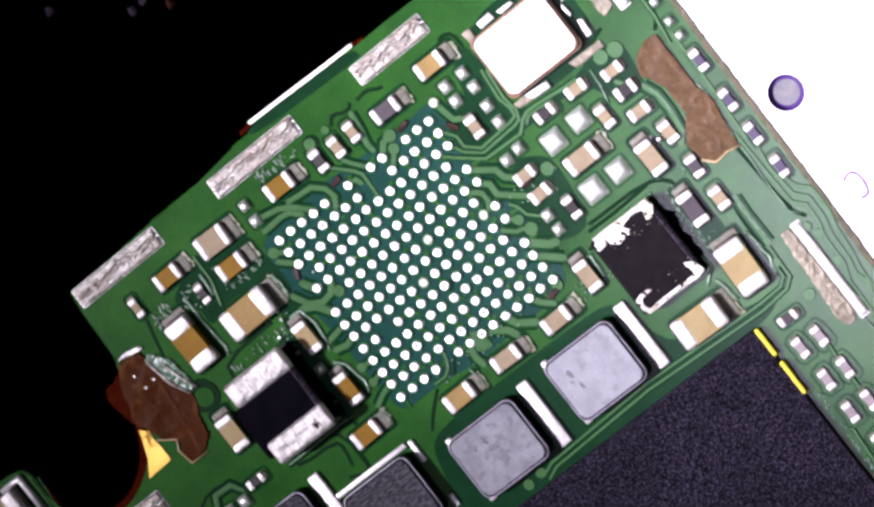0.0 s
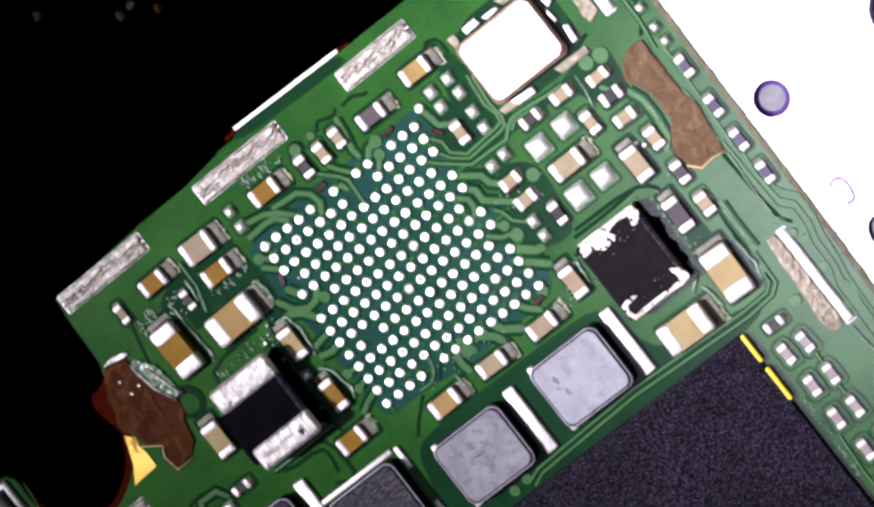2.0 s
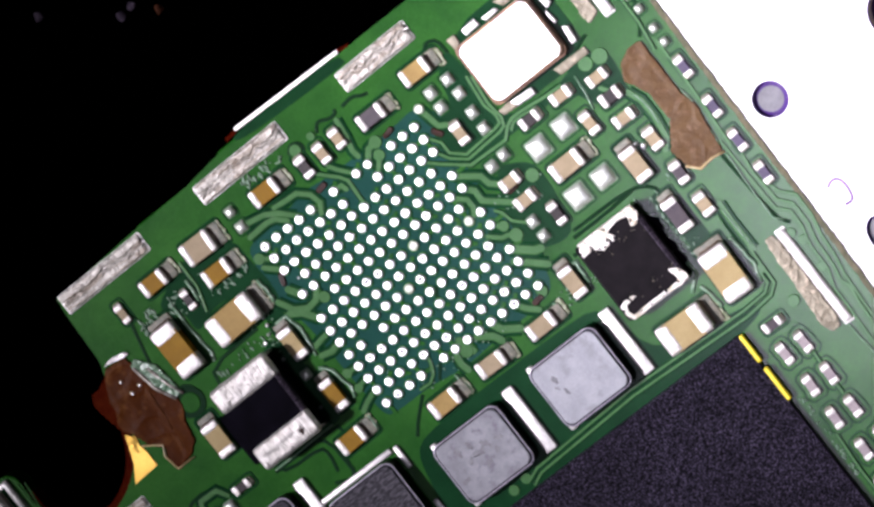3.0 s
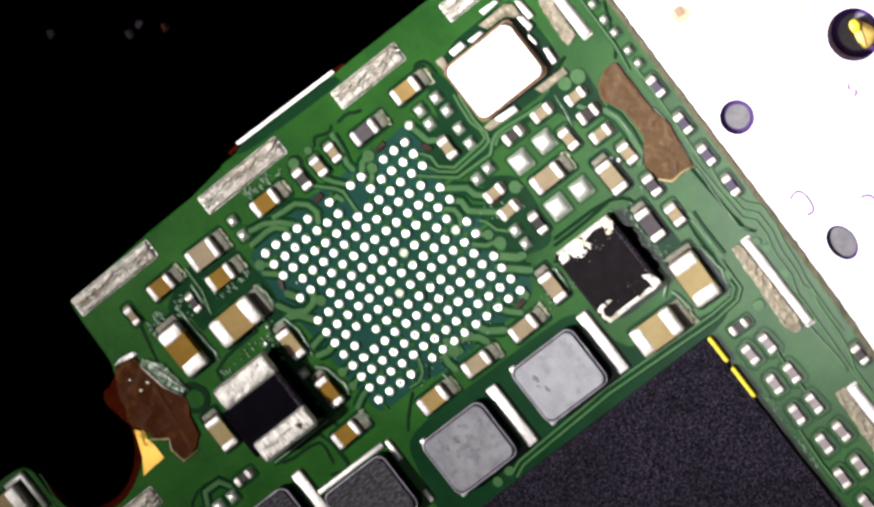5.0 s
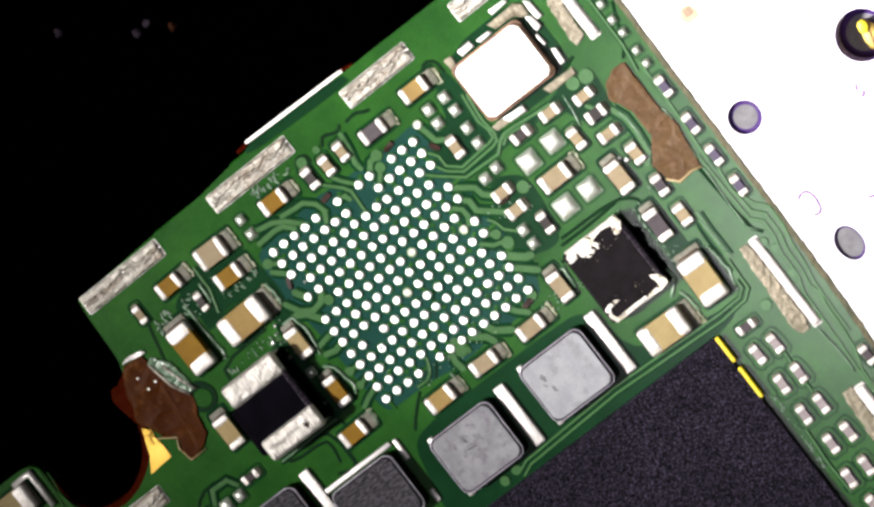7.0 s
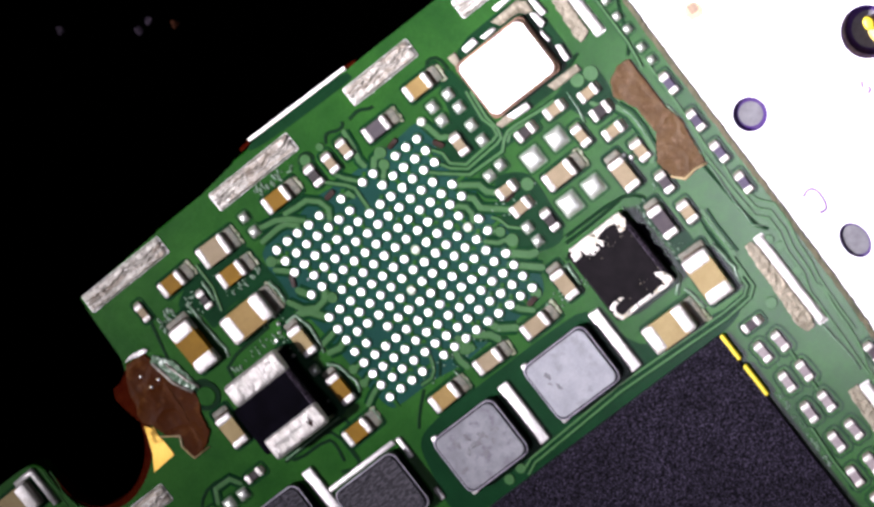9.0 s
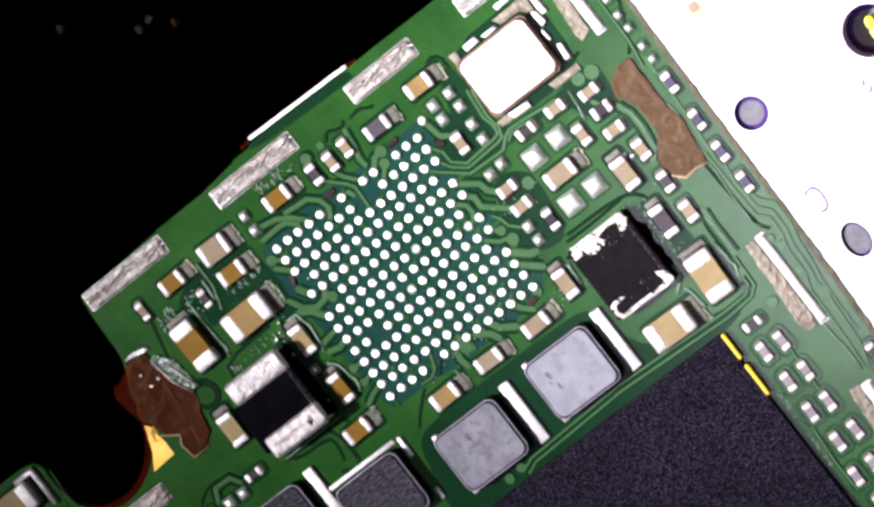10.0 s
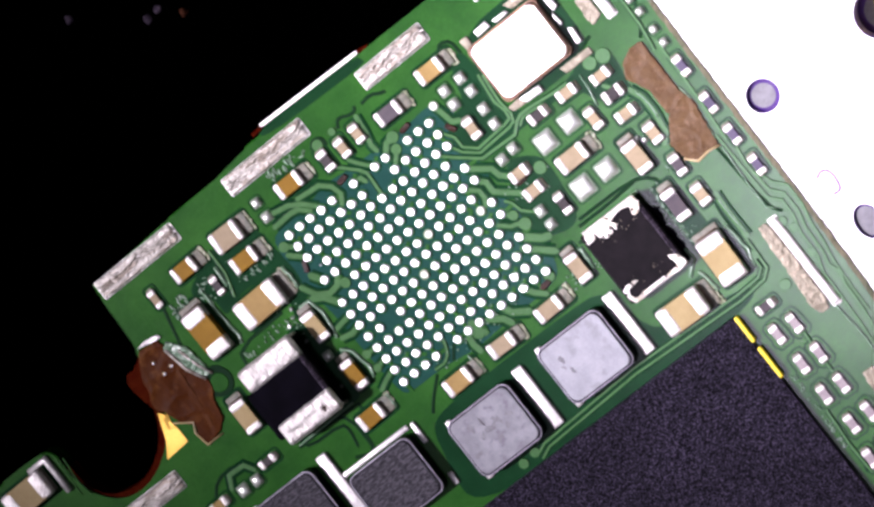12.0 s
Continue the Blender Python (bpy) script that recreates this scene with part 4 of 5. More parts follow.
# brown tape and residue, gold pad, lifted pale mask beside the notch
tape = thing("brown_tape_scrap", 0, 0, 0, 0, "torn reddish brown tape scrap hanging over the notch", "tape")
part("sheet", flake([(-8.29, 2.74), (-7.67, 2.65), (-7.58, 2.34), (-7.49, 1.46), (-7.14, 0.95), (-7.14, 0.68), (-7.39, 0.28), (-7.50, -0.26), (-7.83, -0.51), (-8.35, -0.65), (-8.43, -0.19), (-8.32, 0.05), (-8.64, 0.35), (-8.72, 0.63), (-8.82, 0.86), (-9.00, 1.03), (-8.98, 1.34), (-8.82, 1.63), (-8.80, 1.92), (-8.62, 2.29)], 0.02, 0.04, 0.014, 0.5, 3, 0.04, 0.012), BROWN, tape, "", True)
part("fringe", flake([(-8.35, 2.62), (-8.46, 2.18), (-8.61, 1.68), (-9.01, 1.04), (-9.11, 1.44), (-9.20, 1.91), (-9.18, 2.22), (-9.07, 2.38), (-8.74, 2.42)], 0.0, 0.03, 0.012, 0.4, 5, 0.04), BROWN_DEEP, tape, "deep red translucent fringe of the tape", True)
part("torn_edge", lump(ribbon([(-8.83, 0.5), (-8.31, 0.16), (-8.47, -0.11), (-8.38, -0.59), (-7.81, -0.6)], 0.045, 0.02, 0.075), 0.012, 0.15, 2), YELLOWED, tape, "thin pale torn edge", True)
streak = ragged([(-7.62, 2.1), (-7.68, 1.43), (-7.74, 0.51), (-7.84, -0.23), (-7.98, -0.23), (-7.95, 0.5), (-7.83, 1.4), (-7.7, 2.1)], 0.03, 0.15, 2)
part("streak", flake(streak, 0.035, 0.035, 0.012, 0.3, 3, 0.035), BROWN_STREAK, tape, "paler brown streak along the tape", True)
for dx, dy in ((-8.16, 2.19), (-7.8, 1.82), (-8.11, 1.77)):
    part("speck", lump(prism(circle(dx, dy, 0.045, 8), 0.04, 0.1, 0.02), 0.015, 0.08, dx), YELLOWED, tape, "tiny pale speck stuck to the tape")
residue = thing("brown_residue", 0, 0, 0, 0, "matt brown residue patch on the bare board", "residue")
part("sheet", flake([(8.71, 0.75), (8.71, -0.92), (8.83, -1.40), (8.62, -2.82), (8.27, -2.77), (7.86, -2.80), (7.64, -2.48), (7.54, -1.98), (8.04, -1.28), (8.03, -0.50), (7.89, -0.17), (7.70, 0.18), (7.89, 0.57), (8.30, 0.79)], 0.03, 0.03, 0.02, 0.35, 5, 0.04, 0.015), BROWN_MATT, residue, "", True)
gold_pad = thing("gold_pad", 0, 0, 0, 0, "bare gold-plated pad at the notch", "contact pad")
part("land", prism([(-9.03, 0.99), (-8.80, 0.82), (-8.86, 0.55), (-8.81, 0.25), (-8.81, -0.17), (-9.65, -0.22), (-9.31, 0.24), (-9.17, 0.61)], 0.0, 0.035, 0.012), GOLD, gold_pad)
peel = thing("lifted_mask", 0, 0, 0, 0, "pale lifted strip of solder mask beside the tape", "mask strip")
part("strip", flake([(-7.48, 2.46), (-7.07, 1.96), (-6.94, 0.96), (-7.21, 0.97), (-7.54, 1.54), (-7.66, 2.35)], 0.02, 0.03, 0.03, 0.15, 6, 0.03, 0.05), MASK_PALE, peel, "", True)
for k, line in enumerate(([(-7.64, 2.28), (-7.49, 1.46), (-7.19, 0.92)], [(-7.34, 2.04), (-7.13, 1.32), (-6.94, 0.93)])):
    part("fold", lump(ribbon(line, 0.09, 0.03, 0.1), 0.02, 0.2, k), TIN_ROUGH, peel, "pale creased fold", True)
pin = thing("edge_plating", 0, 0, 0, 0, "bright metal strip along the board's outer edge", "edge contact")
part("strip", ribbon([(-1.33, 5.51), (2.17, 5.40)], 0.12, -0.35, -0.02), TIN, pin)
for k, line in enumerate(([(-1.72, 5.42), (-1.37, 5.45)], [(2.17, 5.40), (2.5, 5.34)])):
    part("scorch", lump(ribbon(line, 0.12, -0.4, -0.1), 0.04, 0.2, k), BROWN_DEEP, pin, "scorched brown end")
lobe_pad = thing("corner_pad_frame", 0, 0, 0, 0, "bright L-shaped solder frame on the board's corner lobe", "solder pad")
part("frame", lump(ribbon([(-13.24, 1.97), (-12.62, 1.99), (-12.60, 0.81)], 0.17, 0.0, 0.16), 0.01, 0.2, 3), TIN, lobe_pad, "", True)
for k, line in enumerate(([(-12.17, 1.68), (-12.19, 1.29), (-12.25, 0.88), (-12.14, 0.35)], [(-12.36, 1.78), (-12.36, 1.27), (-12.39, 0.84), (-12.39, 0.53)])):
    part("mask_rim", lump(ribbon(eased(line), 0.035, 0.0, 0.032), 0.014, 0.12, k), MASK_TRACE, board, "pale worn mask along the notch", True)
for k, edge_line in enumerate((
    [(6.76, 1.06), (6.73, 0.6), (6.61, -0.03)],
    [(8.73, -0.88), (8.79, -1.27), (8.72, -1.98), (8.64, -2.72)],
    [(8.65, -2.89), (8.59, -3.96), (8.59, -4.89), (8.78, -5.11), (8.76, -5.3)],
    [(8.43, -8.17), (8.52, -9.34), (8.49, -9.93)],
    [(7.67, -3.93), (7.67, -4.47), (7.72, -5.2)],
    [(7.7, -0.25), (7.8, -0.67), (7.75, -1.32)])):
    part("mask_rim", lump(ribbon(ragged(edge_line, 0.008, 0.12, k)[:-max(1, int(math.dist(edge_line[-1], edge_line[0]) / 0.12))], 0.05, 0.0, 0.05), 0.012, 0.1, k), MASK_PALE, board, "pale worn rim of a copper area", True)
part("mask_rim", lump(ribbon([(-6.24, -2.22), (-4.19, -2.19)], 0.06, 0.0, 0.05), 0.008, 0.2, 1), MASK_PALE, board, "pale edge of the pad's mask opening", True)


def flux_line(line):
    k = next(SHEETS)
    part("flux_line", lump(ribbon(ragged(line, 0.02, 0.12, k)[:-max(1, int(math.dist(line[-1], line[0]) / 0.12))], 0.1, 0.0, 0.06), 0.022, 0.08, k), MASK_PALE, board, "pale ragged ridge of dried flux", True)


flux_line([(-3.71, 0.81), (-3.35, 0.81), (-3.24, 0.35), (-3.32, -0.33), (-3.42, -0.63)])
flux_line([(-3.54, -0.78), (-3.27, -1.04), (-3.15, -1.67), (-3.24, -2.12)])
flux_line([(-5.70, 2.87), (-5.69, 2.10), (-5.63, 1.30), (-5.73, 0.93)])
flux_line([(-4.94, 3.23), (-5.00, 2.44)])
flux_line([(-3.37, 2.04), (-3.32, 1.59), (-3.37, 1.16)])
flux_line([(-3.24, -2.55), (-3.25, -2.89), (-3.30, -3.17)])
flux_line([(3.22, -2.70), (3.79, -2.69), (3.72, -3.46)])
flux_line([(6.11, -4.46), (6.11, -4.85), (5.60, -5.25)])
flux_line([(2.62, -3.19), (2.73, -3.43), (2.63, -3.66)])
flux_line([(0.81, -3.30), (0.93, -3.55), (0.83, -3.83)])
flux_line([(-0.68, -3.11), (-0.57, -3.63), (-0.57, -3.94)])
flux_line([(5.99, -5.15), (6.10, -5.52), (6.14, -6.04)])
flux_line([(7.36, -4.62), (7.47, -5.48), (7.29, -6.15)])
for k, (fx, fy, turn) in enumerate(((-2.812, 1.642, 70), (-0.404, 2.889, 10), (1.946, 2.923, 10), (2.353, -2.893, 10), (2.987, 2.133, -60), (3.65, -0.22, 0), (3.81, -0.17, 0))):
    scab = thing("flux_scab", fx, fy, 0, turn, "small dark brown scab of burnt flux", "flux residue", "burnt flux scabs")
    part("crust", lump(prism(rounded(0.36, 0.16, 0.06, 3), 0.0, 0.06, 0.02), 0.02, 0.1, k), SCORCH, scab)
for k, (bx, by, br) in enumerate(((-3.913, 0.947, 0.06), (-4.050, 0.729, 0.05), (-4.259, 0.604, 0.06), (-4.139, -0.023, 0.07), (-4.148, -1.631, 0.06), (-3.883, 1.164, 0.04), (-2.416, 1.407, 0.04),
                                  (7.090, -1.428, 0.09), (6.945, -1.260, 0.06), (6.701, -3.262, 0.04))):
    bead = thing("solder_bead", bx, by, 0.04, 40 * k, "stray bead of bright solder stuck to the board", "solder bead", "stray solder beads")
    part("bead", lump(dome(br, br * 1.1, br * 0.2, 12, 4), br * 0.3, br, k), SOLDER, bead, "", True)
for k, (bx, by) in enumerate(((-8.154, 2.177), (-7.775, 1.798), (-8.083, 1.742))):
    bead = thing("solder_bead", bx, by, 0.055, 70 * k, "tiny pale speck of solder on the brown tape", "solder bead", "stray solder beads")
    part("bead", dome(0.045, 0.06, 0.015, 12, 4), SOLDER, bead, "", True)
part("rim_flux", lump(ribbon([(7.62, -2.50), (7.89, -2.78), (8.29, -2.74), (8.64, -2.80)], 0.07, 0.02, 0.08), 0.02, 0.1, 3), YELLOWED, residue, "pale yellow flux rim", True)
part("solder_edge", flake([(-8.33, 2.77), (-8.03, 2.85), (-7.57, 2.77), (-7.49, 2.63), (-7.68, 2.63), (-8.05, 2.72)], 0.03, 0.04, 0.02, 0.1, 9, 0.03), TIN, tape, "silver solder crust along the tape's edge", True)
part("fold", flake([(-9.02, 1.01), (-8.84, 0.84), (-8.82, 0.38), (-9.07, 0.40), (-9.11, 0.71)], 0.03, 0.02, 0.03, 0.15, 5, 0.03), GOLD, gold_pad, "curled gold corner", True)


def flux_dust(corner, across, up, count, seed, long=1.0):
    """A scatter of tiny dried flux grains, or of drawn-out shreds, on the board between the parts."""
    rnd, bm = random.Random(seed), bmesh.new()
    for _ in range(count):
        a, b = rnd.random(), rnd.random()
        x, y = corner[0] + across[0] * a + up[0] * b, corner[1] + across[1] * a + up[1] * b
        r = rnd.uniform(0.012, 0.034)
        lean = radians(rnd.gauss(95, 28))
        ring = [(x + (a * math.cos(lean) * long - b * math.sin(lean)), y + (a * math.sin(lean) * long + b * math.cos(lean))) for a, b in circle(0, 0, r, 7)]
        prism(ragged(ring, r * 0.3, 1.0, rnd.random()), 0.0, rnd.uniform(0.03, 0.055), r * 0.3, 1, bm)
    tagged(new("flux_dust", mesh_of("flux_dust", bm, MASK_PALE)), "scatter of tiny pale grains of dried flux", "flux residue", kind="stuff")


flux_dust((-5.699, 2.451), (2.3, 0.0), (0.0, 0.7), 45, 1)
flux_dust((-4.517, -0.123), (0.9, 0.0), (0.0, 1.4), 40, 2)
flux_dust((2.756, -3.525), (1.3, 0.0), (0.0, 0.5), 25, 3)
flux_dust((5.954, -4.154), (0.8, 0.0), (0.0, 0.8), 25, 4)
flux_dust((-1.520, -3.122), (3.0, 0.0), (0.0, 0.5), 30, 5)
flux_dust((-6.85, 2.75), (1.5, 0.0), (0.0, 0.45), 26, 6, 3.0)
flux_dust((-4.6, 2.35), (1.3, 0.0), (0.0, 0.3), 22, 7, 3.0)
flux_dust((-2.1, 4.05), (1.4, 0.0), (0.0, 0.3), 26, 8, 3.2)
flux_dust((-6.0, 0.55), (1.9, 0.0), (0.0, 0.35), 18, 9, 2.6)
flux_dust((6.15, -4.5), (0.45, 0.0), (0.0, 2.0), 30, 10, 2.5)
flux_dust((5.6, -3.0), (1.5, 0.0), (0.0, 0.6), 14, 11, 2.5)
flux_dust((6.14, -11.4), (0.06, 2.4), (0.14, 0.0), 34, 13, 1.6)
flux_dust((3.0, -0.9), (1.5, 0.0), (0.0, 0.8), 16, 12, 2.0)

# ---- ball grid ----
PITCH = 0.4
GAPS = {
    0: (5, 7, 10),
    1: (7, 8),
    3: (0, 13),
    5: (0, 1),
    6: (13,),
    9: (2, 13),
    13: (4,),
}
grid = thing("solder_ball_grid", 0, 0, 0, 0, "square grid of bright round solder bumps where a chip was lifted", "ball grid")
scarred = [mesh_of("solder_ball", lump(dome(0.137, 0.08, 0.094, 18, 5, pit), 0.01, 0.1, k), SOLDER, True)
           for k, pit in enumerate(((0.0, 0.009, 0.03), (0.02, 0.008, 0.036), (-0.03, 0.012, 0.022), (0.035, 0.01, 0.03), (-0.015, 0.007, 0.042)))]
smooth_ball = mesh_of("solder_ball", lump(dome(0.137, 0.08, 0.094, 18, 5), 0.012, 0.1, 9), SOLDER, True)
dull_ball = mesh_of("solder_ball", lump(dome(0.138, 0.07, 0.09, 18, 5), 0.016, 0.07, 5), SOLDER_GREY, True)
land = mesh_of("ball_land", prism(circle(0, 0, 0.17, 20), 0.0, 0.02, 0.01), MASK)
rnd = random.Random(4)
spots = [((i - 6.5) * PITCH, (6.5 - j) * PITCH) for j in range(14) for i in range(14) if i not in GAPS.get(j, ())]
spots.append((3.002, 2.906))
for x, y in spots:
    part("solder_ball", rnd.choices((*scarred, smooth_ball, dull_ball), (10, 10, 10, 10, 10, 48, 2))[0], None, grid, at=(x + rnd.uniform(-0.012, 0.012), y + rnd.uniform(-0.012, 0.012), 0.015, rnd.uniform(0, 360)))
    part("ball_land", land, None, grid, at=(x, y, 0))
for k, (x, y) in enumerate(spots[:-1]):
    step = rnd.choice(((0, -1), (0, -1), (1, 0), (0.5, 0.5), (0.5, -0.5), None, None, None, None, None, None))
    if step:
        part("trace", ribbon([(x, y), (x + step[0] * PITCH, y + step[1] * PITCH)], 0.13, 0.0, 0.026 + 0.00002 * k), MASK, grid)

# ---- chip capacitors and resistors ----
chip_part("chip_capacitor", -4.066, 3.672, "x", 0.95, 0.66, 0.31, PINK, "rosy-tan chip capacitor with bright tinned ends", "capacitor", "medium chip capacitors")
chip_part("chip_capacitor", -4.075, 2.850, "x", 0.85, 0.50, 0.28, ORANGE, "small ochre chip capacitor with bright tinned ends", "capacitor", "medium chip capacitors")
chip_part("chip_capacitor", -5.667, 3.690, "x", 0.80, 0.48, 0.28, ORANGE, "small ochre chip capacitor with bright tinned ends", "capacitor", "medium chip capacitors")
chip_part("chip_capacitor", -6.922, 3.563, "y", 0.55, 0.25, 0.15, PINK, "tiny rosy-tan chip capacitor with bright tinned ends", "capacitor", "tiny chip parts")
chip_part("chip_resistor", -5.210, 2.762, "y", 0.55, 0.26, 0.15, DARK, "tiny blackish chip resistor with bright tinned ends", "resistor", "tiny chip parts")
chip_part("chip_capacitor", -6.251, 1.915, "y", 1.50, 0.75, 0.46, ORANGE, "large ochre chip capacitor with bright tinned ends", "capacitor", "large chip capacitors")
chip_part("chip_capacitor", -4.471, 1.605, "x", 1.48, 0.86, 0.46, TAN, "large tan chip capacitor with bright tinned ends", "capacitor", "large chip capacitors")
chip_part("chip_capacitor", -3.627, 0.144, "y", 0.92, 0.45, 0.28, CREAM, "large cream chip capacitor with bright tinned ends", "capacitor", "medium chip capacitors")
chip_part("chip_capacitor", -3.602, -1.582, "y", 0.92, 0.45, 0.28, ORANGE, "small ochre chip capacitor with bright tinned ends", "capacitor", "medium chip capacitors")
chip_part("chip_capacitor", -6.908, -0.631, "y", 1.00, 0.53, 0.31, CREAM, "large cream chip capacitor with bright tinned ends", "capacitor", "medium chip capacitors")
chip_part("chip_capacitor", -3.975, -2.820, "x", 0.85, 0.50, 0.28, ORANGE, "small ochre chip capacitor with bright tinned ends", "capacitor", "medium chip capacitors")
chip_part("chip_capacitor", -1.673, 3.710, "x", 0.85, 0.50, 0.28, ORANGE, "small ochre chip capacitor with bright tinned ends", "capacitor", "medium chip capacitors")
chip_part("chip_resistor", -0.409, 3.575, "y", 0.62, 0.32, 0.17, DARK, "tiny blackish chip resistor with bright tinned ends", "resistor", "tiny chip parts")
chip_part("chip_capacitor", 0.2, 3.56, "y", 0.56, 0.31, 0.19, PINK, "tiny rosy-tan chip capacitor with bright tinned ends", "capacitor", "tiny chip parts")
chip_part("chip_capacitor", 0.78, 3.62, "y", 0.54, 0.31, 0.19, PINK, "tiny rosy-tan chip capacitor with bright tinned ends", "capacitor", "tiny chip parts")
chip_part("chip_resistor", 1.869, 3.513, "x", 0.82, 0.45, 0.25, GREY, "dark grey chip part with bright tinned ends", "resistor", "medium chip capacitors")
chip_part("chip_capacitor", 3.544, 3.706, "x", 0.85, 0.48, 0.28, TAN, "tan chip capacitor with bright tinned ends", "capacitor", "medium chip capacitors")
chip_part("chip_capacitor", 3.469, 1.739, "y", 0.62, 0.32, 0.19, PINK, "tiny rosy-tan chip capacitor with bright tinned ends", "capacitor", "tiny chip parts")
chip_part("chip_resistor", 5.150, 0.897, "x", 0.60, 0.33, 0.17, DARK, "tiny blackish chip resistor with bright tinned ends", "resistor", "tiny chip parts")
chip_part("chip_capacitor", 6.187, 0.896, "x", 0.62, 0.33, 0.19, PINK, "tiny rosy-tan chip capacitor with bright tinned ends", "capacitor", "tiny chip parts")
chip_part("chip_capacitor", 3.729, -0.037, "x", 0.60, 0.34, 0.19, PINK, "tiny rosy-tan chip capacitor with bright tinned ends", "capacitor", "tiny chip parts")
chip_part("chip_capacitor", 3.758, -0.653, "x", 0.62, 0.36, 0.19, PINK, "tiny rosy-tan chip capacitor with bright tinned ends", "capacitor", "tiny chip parts")
chip_part("chip_capacitor", 5.200, -0.606, "x", 0.95, 0.53, 0.28, PINK, "rosy-tan chip capacitor with bright tinned ends", "capacitor", "medium chip capacitors")
chip_part("chip_capacitor", 6.342, -0.132, "y", 0.62, 0.32, 0.19, PINK, "tiny rosy-tan chip capacitor with bright tinned ends", "capacitor", "tiny chip parts")
chip_part("chip_capacitor", 7.135, -0.555, "x", 0.62, 0.33, 0.19, PINK, "tiny rosy-tan chip capacitor with bright tinned ends", "capacitor", "tiny chip parts")
chip_part("chip_resistor", 4.190, -1.439, "y", 0.62, 0.30, 0.17, DARK, "tiny blackish chip resistor with bright tinned ends", "resistor", "tiny chip parts")
chip_part("chip_capacitor", 7.224, 0.684, "x", 0.60, 0.32, 0.19, PINK, "tiny rosy-tan chip capacitor with bright tinned ends", "capacitor", "tiny chip parts")
chip_part("chip_resistor", 7.200, 0.089, "x", 0.62, 0.36, 0.22, DARK, "tiny blackish chip resistor with bright tinned ends", "resistor", "tiny chip parts")
chip_part("chip_capacitor", 6.652, -1.685, "y", 0.95, 0.50, 0.28, PINK, "rosy-tan chip capacitor with bright tinned ends", "capacitor", "medium chip capacitors")
chip_part("chip_capacitor", 7.401, -1.438, "y", 0.60, 0.35, 0.19, PINK, "tiny rosy-tan chip capacitor with bright tinned ends", "capacitor", "tiny chip parts")
chip_part("chip_resistor", 7.398, -2.535, "y", 0.60, 0.32, 0.19, GREY, "tiny dark grey chip part with bright tinned ends", "resistor", "tiny chip parts")
chip_part("chip_resistor", 6.685, -3.354, "y", 0.95, 0.46, 0.26, GREY, "dark grey chip part with bright tinned ends", "resistor", "medium chip capacitors")
chip_part("chip_capacitor", 7.398, -3.555, "y", 0.62, 0.36, 0.20, PINK, "tiny rosy-tan chip capacitor with bright tinned ends", "capacitor", "tiny chip parts")
chip_part("chip_capacitor", 3.419, -3.082, "y", 0.88, 0.44, 0.26, PINK, "rosy-tan chip capacitor with bright tinned ends", "capacitor", "medium chip capacitors")
chip_part("chip_capacitor", 2.029, -3.484, "x", 0.86, 0.46, 0.26, PINK, "rosy-tan chip capacitor with bright tinned ends", "capacitor", "medium chip capacitors")
chip_part("chip_capacitor", 0.325, -3.479, "x", 0.86, 0.46, 0.26, PINK, "rosy-tan chip capacitor with bright tinned ends", "capacitor", "medium chip capacitors")
chip_part("chip_capacitor", -1.316, -3.537, "x", 0.90, 0.52, 0.28, TAN, "tan chip capacitor with bright tinned ends", "capacitor", "medium chip capacitors")
chip_part("chip_capacitor", 5.014, -5.782, "x", 1.40, 0.85, 0.43, CREAM, "large cream chip capacitor with bright tinned ends", "capacitor", "large chip capacitors")
chip_part("chip_capacitor", 6.772, -5.274, "y", 1.45, 0.82, 0.43, CREAM, "large cream chip capacitor with bright tinned ends", "capacitor", "large chip capacitors")
chip_part("chip_capacitor", 6.656, -7.854, "y", 0.56, 0.27, 0.15, PALE, "tiny pale chip capacitor with bright tinned ends", "capacitor", "rows of tiny capacitors beside the memory chip")
chip_part("chip_capacitor", 7.229, -7.891, "y", 0.56, 0.27, 0.15, PALE, "tiny pale chip capacitor with bright tinned ends", "capacitor", "rows of tiny capacitors beside the memory chip")
chip_part("chip_capacitor", 6.682, -8.896, "y", 0.56, 0.27, 0.15, PALE, "tiny pale chip capacitor with bright tinned ends", "capacitor", "rows of tiny capacitors beside the memory chip")
chip_part("chip_capacitor", 7.256, -8.932, "y", 0.56, 0.27, 0.15, PALE, "tiny pale chip capacitor with bright tinned ends", "capacitor", "rows of tiny capacitors beside the memory chip")
chip_part("chip_capacitor", 6.653, -9.927, "y", 0.56, 0.27, 0.15, PALE, "tiny pale chip capacitor with bright tinned ends", "capacitor", "rows of tiny capacitors beside the memory chip")
chip_part("chip_capacitor", 7.227, -9.962, "y", 0.56, 0.27, 0.15, PALE, "tiny pale chip capacitor with bright tinned ends", "capacitor", "rows of tiny capacitors beside the memory chip")
chip_part("chip_capacitor", 6.755, -11.013, "y", 0.56, 0.27, 0.15, PALE, "tiny pale chip capacitor with bright tinned ends", "capacitor", "rows of tiny capacitors beside the memory chip")
